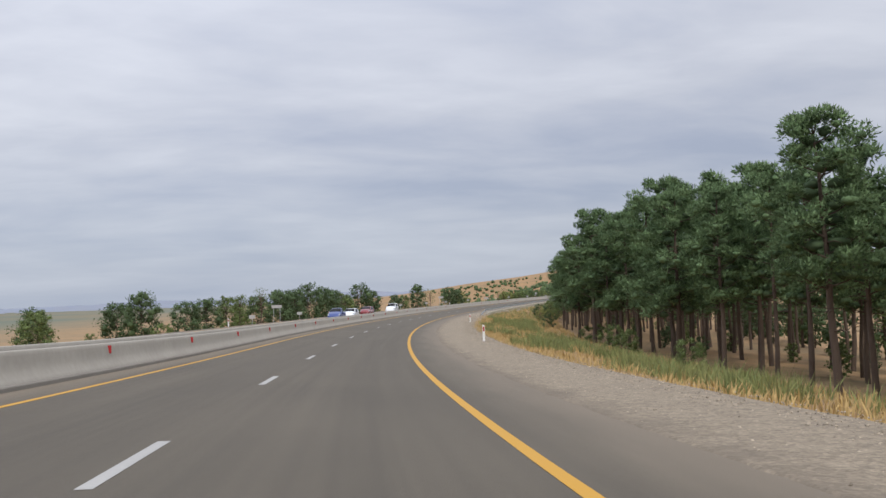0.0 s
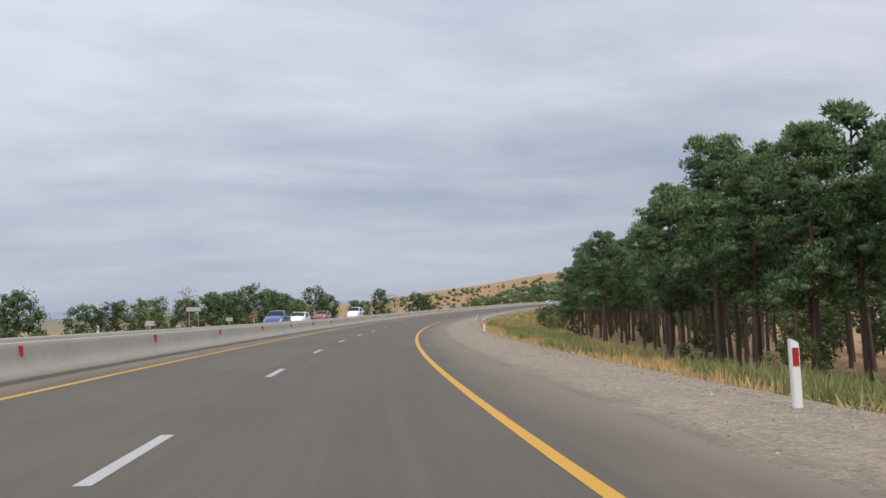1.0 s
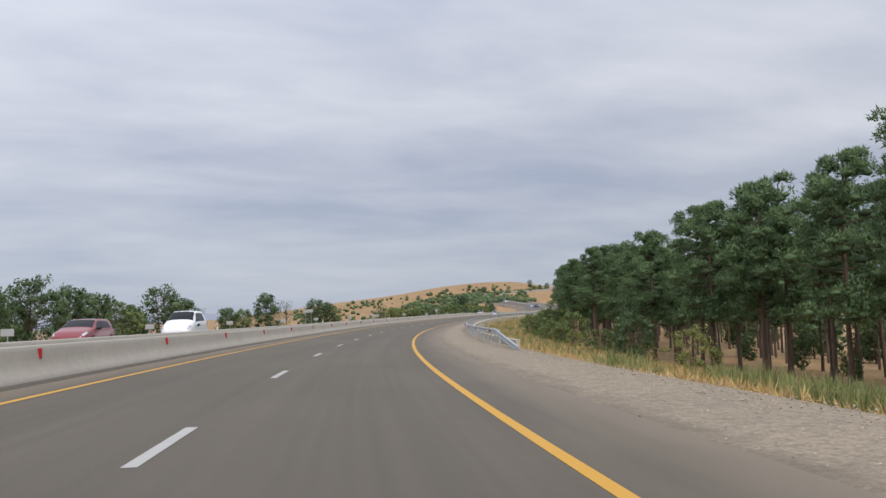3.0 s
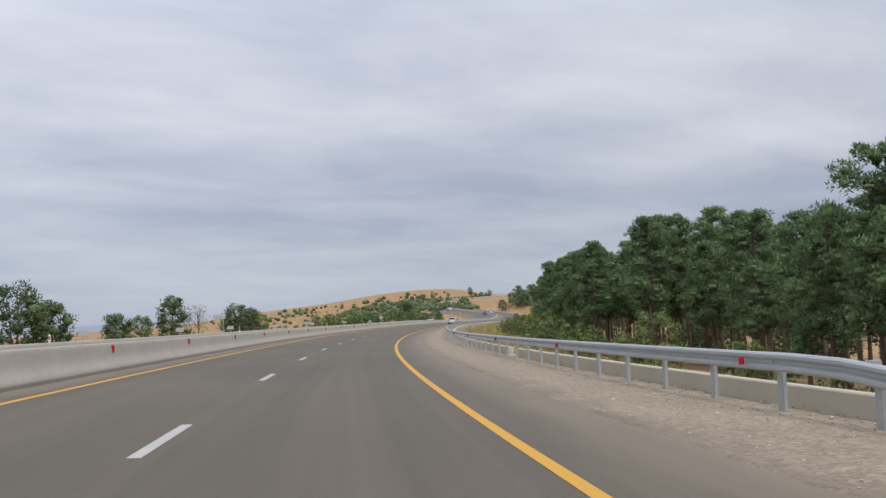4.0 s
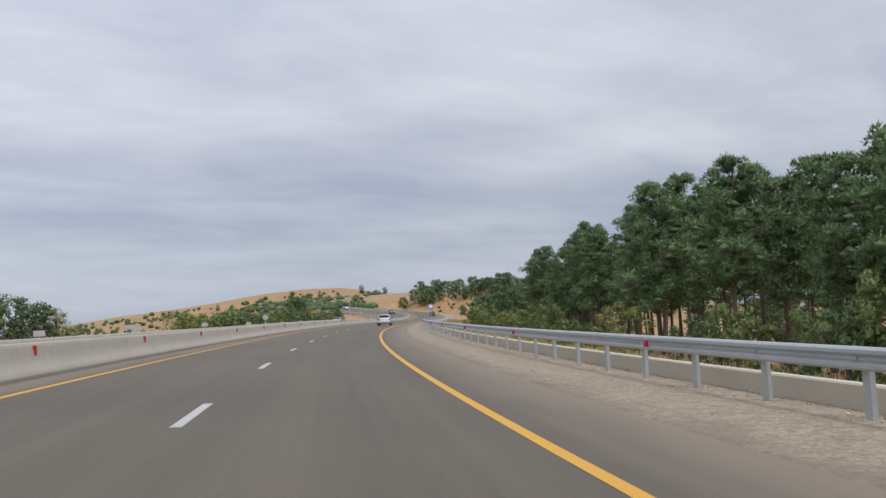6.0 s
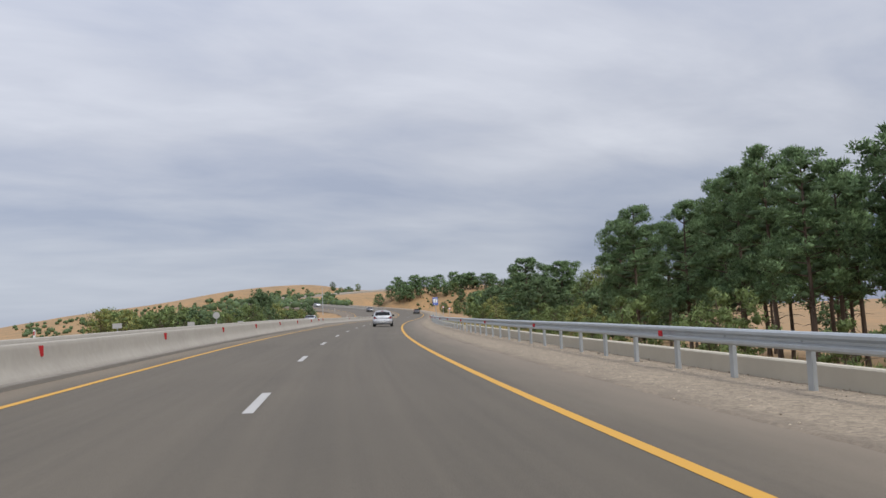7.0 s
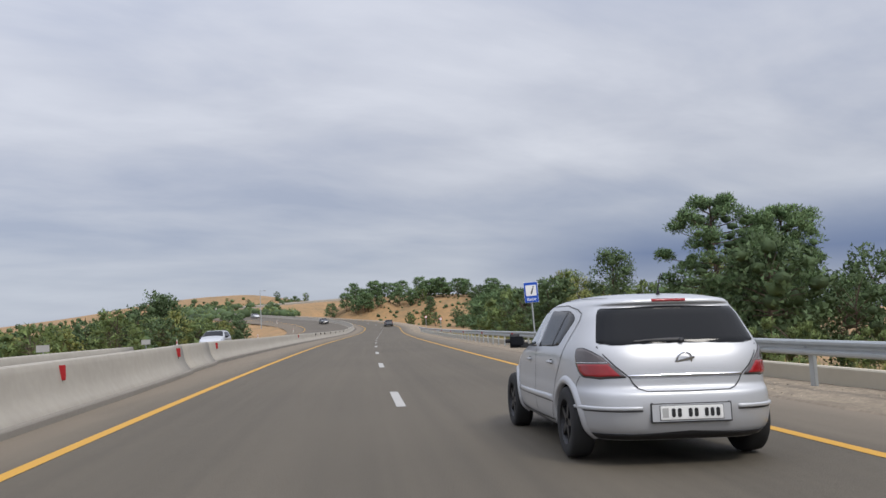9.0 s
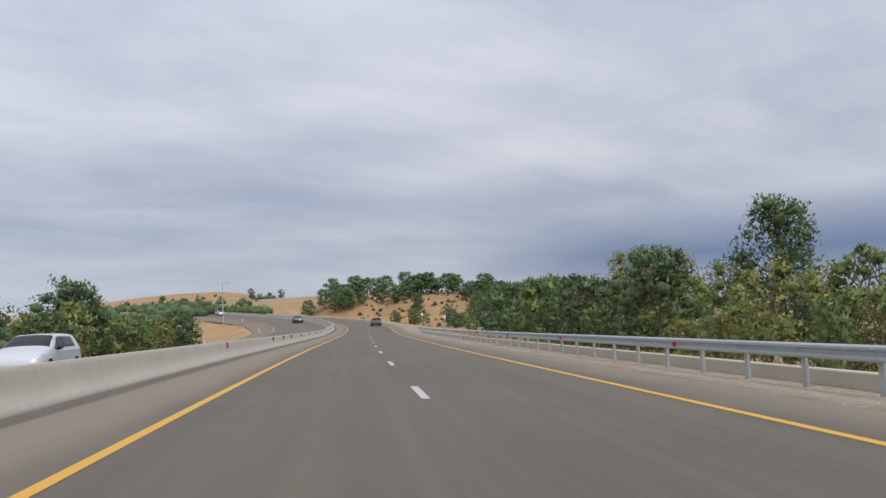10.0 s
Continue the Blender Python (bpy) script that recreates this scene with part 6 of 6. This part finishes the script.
        ribbon("roof_channel", "side", [(.62, 1.405), (1.2, 1.418), (1.9, 1.414)], s, 0.014, car, "dark roof channel")
        moulding = piece("door_moulding", skin.fill("side", [(1.17, .462), (2.86, .470), (2.86, .520), (1.17, .525)], s, 0.020, 5, 20, 0, 0.018), SILVER, car, "raised door moulding")
        ribbon("moulding_gap", "side", [(1.17, .458), (2.86, .466)], s, 0.008, moulding)
        ribbon("sill_line", "side", [(1.10, .285), (2.98, .285)], s, 0.008, car)
        for y in (1.16, 2.16):
            cup = piece("handle_recess", skin.fill("side", [(y + .03, .800), (y + .16, .800), (y + .16, .865), (y + .03, .865)], s, 0.003, 4, 5), SEAM, car)
            piece("door_handle", skin.fill("side", [(y, .815), (y + .20, .812), (y + .20, .842), (y, .845)], s, 0.030, 4, 8, 0, 0.02), SILVER, cup)
        piece("headlamp", skin.fill("side", [(3.62, .66), (4.02, .62), (3.98, .74), (3.60, .80)], s, 0.010), HEADLAMP, car, "clear headlamp")
        pod = box(0.22, 0.12, 0.155, 0.055)
        mirror = part("door_mirror", done("door_mirror", pod, BLACK, True), car, "black door mirror", pose(s * 0.935, 2.70 + back, 1.015, 0, 0, s * -8))
        part("mirror_glass", done("mirror_glass", box(0.15, 0.006, 0.10, 0.002, (0, -0.060, 0)), TINTED), mirror)
        part("mirror_arm", done("mirror_arm", box(0.12, 0.06, 0.06, 0.015, (-s * 0.11, 0.02, -0.05)), BLACK), mirror)
        for a in axles:
            tyre_me, rim_me = WHEELS["black"]
            wheel = part("wheel", tyre_me, car, "black tyre", pose(s * 0.775, a + back, 0.315, 0, 0, 0 if s > 0 else 180))
            part("rim", rim_me, wheel)
            verts, faces = [], []
            rings = ((0.338, -0.03), (0.338, 0.014), (0.352, 0.022), (0.385, 0.020), (0.408, 0.001))
            for k in range(41):
                t = radians(-16 + 212 * k / 40)
                for r, o in rings:
                    verts.append(skin.at("side", a + r * math.cos(t), max(0.215, 0.315 + r * math.sin(t)), s, o))
            for k in range(40):
                for j in range(4):
                    q = 5 * k + j
                    f = (q, q + 1, q + 6, q + 5)
                    faces.append(f if s > 0 else f[::-1])
            piece("wheel_arch", (verts, faces), SILVER, body)
    piece("windscreen", both(lambda s: skin.fill("front", [(0, 1.0), (.62, 1.0), (.60, 1.15), (.52, 1.33), (0, 1.345)], s, 0.006, 12, 12)), CLEAR, car, "clear windscreen")
    aerial = part("aerial", done("aerial", cyl(0.022, 0.05, 10, r2=0.010), BLACK), car, "short black aerial", pose(0, back + 0.66, 1.445, 20, 0, 0))
    part("whip", done("whip", cyl(0.006, 0.20, 6, r2=0.003), BLACK), aerial, "", pose(0, 0, 0.10, 12, 0, 0))
    return car


hatch = silver_hatchback()
hatch.matrix_basis = at_road(297.2, 2.0, 0.0) @ pose(0, 0, 0, 0, 1.6, 0) @ Matrix.Diagonal((0.98, 0.985, 0.96, 1))
tagged(hatch, "silver five-door hatchback with black wheels on asphalt", "car")

SEDAN = reshape(HATCH, 1.0, 0.34)
VAN = reshape(HATCH, 1.32)
PICKUP = reshape(HATCH, 1.16, 1.25)


def other_car(paint, sections, s, lat, turn, label, rims="grey"):
    car, _ = make_car(paint, sections, label, rims)
    car.matrix_basis = at_road(s, lat, 0.0, turn)
    return tagged(car, label, "car", "traffic on the highway")


other_car(CAR_WHITE, SEDAN, 95.6, -9.6, 180, "white sedan on the oncoming carriageway")
other_car(CAR_RED, SEDAN, 121.5, -12.4, 180, "dark red saloon car on the oncoming carriageway")
other_car(CAR_WHITE, VAN, 129.5, -9.6, 180, "white minivan on the oncoming carriageway")
other_car(CAR_BLUE, PICKUP, 84.5, -9.4, 180, "blue utility vehicle on the oncoming carriageway")
other_car(SILVER, HATCH, 353.5, -11.6, 180, "silver car on the oncoming carriageway")
other_car(CAR_DARK, SEDAN, 486, 1.9, 0, "dark saloon car near the bend ahead", "black")
other_car(CAR_DARK, SEDAN, 512, -9.8, 180, "dark saloon car in the far bend", "black")
other_car(SILVER, HATCH, 578, -10.5, 180, "pale hatchback on the far slope")

# ---- grass and weeds on the verges ----
def grass(name, count, seed, where, tall, mat, label, blades=6):
    rng = random.Random(seed)
    verts, faces = [], []
    for _ in range(count):
        s, lat = where(rng)
        x, y, _z = along(s, lat)
        base = Vector((x, y, 0))
        h = rng.uniform(*tall)
        spots.append((x, y))
        k0 = len(verts)
        for _b in range(blades):
            a = rng.uniform(0, 6.28)
            d = Vector((math.cos(a), math.sin(a), 0))
            p = base + d * rng.uniform(0, 0.22)
            w = d.orthogonal().normalized() * rng.uniform(0.010, 0.036)
            bend = d * h * rng.uniform(0.1, 0.55)
            hh = h * rng.uniform(0.6, 1.1)
            n = len(verts)
            verts += [p - w, p + w, p + bend * 0.4 + w * 0.8 + Vector((0, 0, hh * 0.6)), p + bend * 0.4 - w * 0.8 + Vector((0, 0, hh * 0.6)), p + bend + Vector((0, 0, hh))]
            faces += [(n, n + 1, n + 2, n + 3), (n + 3, n + 2, n + 4)]
        owner.extend([len(spots) - 1] * (len(verts) - k0))
    z = ground_height(np.array([p[0] for p in spots]), np.array([p[1] for p in spots]))
    for v, o in zip(verts, owner):
        v.z += float(z[o]) - 0.03
    spots.clear()
    owner.clear()
    return tagged(new(name, mesh_from(name, verts, faces, mat)), label, "grass", "", "stuff")


spots, owner = [], []
places = random.Random(91)
TUSSOCKS = [places.uniform(-34, 112) for _ in range(40)]
grass("verge_weeds", 3000, 1, lambda r: (lambda c: (c + r.gauss(0, 1.3), 9.5 + abs(r.gauss(0, 1.3)) + (int(c * 7.3) % 5) * 1.3))(r.choice(TUSSOCKS)), (0.3, 0.95), GREEN_GRASS, "tall green and yellow roadside weeds", 8)
grass("dry_grass", 6400, 2, lambda r: (r.uniform(-34, 130), 8.6 + 12 * r.random() ** 1.6), (0.15, 0.55), DRY_GRASS, "dry straw-coloured grass on the verge")
grass("dry_grass", 3600, 4, lambda r: (r.uniform(120, 440), r.uniform(8.6, 20)), (0.25, 0.7), DRY_GRASS, "dry straw-coloured grass below the guard rail")
grass("verge_weeds", 2600, 6, lambda r: (r.uniform(120, 430), r.uniform(8.5, 16)), (0.3, 0.8), GREEN_GRASS, "green weeds below the guard rail")

# loose stones on the gravel
heap = Heap()
rng = random.Random(12)
PEBBLE = [Vector(v) for v in ((1, 0, 0), (-1, 0, 0), (0, 1, 0), (0, -1, 0), (0, 0, 1), (0, 0, -1))], [(0, 2, 4), (2, 1, 4), (1, 3, 4), (3, 0, 4), (2, 0, 5), (1, 2, 5), (3, 1, 5), (0, 3, 5)]
for _ in range(24000):
    s, lat = rng.uniform(-30, 372), 5.35 + 3.3 * math.sqrt(rng.random())
    r = rng.uniform(0.009, 0.024) if rng.random() < 0.992 else rng.uniform(0.03, 0.05)
    x, y, z = along(s, lat, -float(np.interp(s, [240, 338], [0, 0.07]) * np.clip((lat - 5.6) / 1.2, 0, 1)))
    a, wide, tall = rng.uniform(0, 6.28), rng.uniform(0.6, 1.1), rng.uniform(0.6, 0.9)
    c, d = math.cos(a) * r, math.sin(a) * r
    heap.add(([Vector((x + v.x * c - v.y * d * wide, y + v.x * d + v.y * c * wide, z + r * 0.25 + v.z * r * tall)) for v in PEBBLE[0]], PEBBLE[1]))
tagged(new("loose_stones", heap.mesh("loose_stones", [STONE])), "loose pale stones scattered on the gravel shoulder", "stones", "", "stuff")
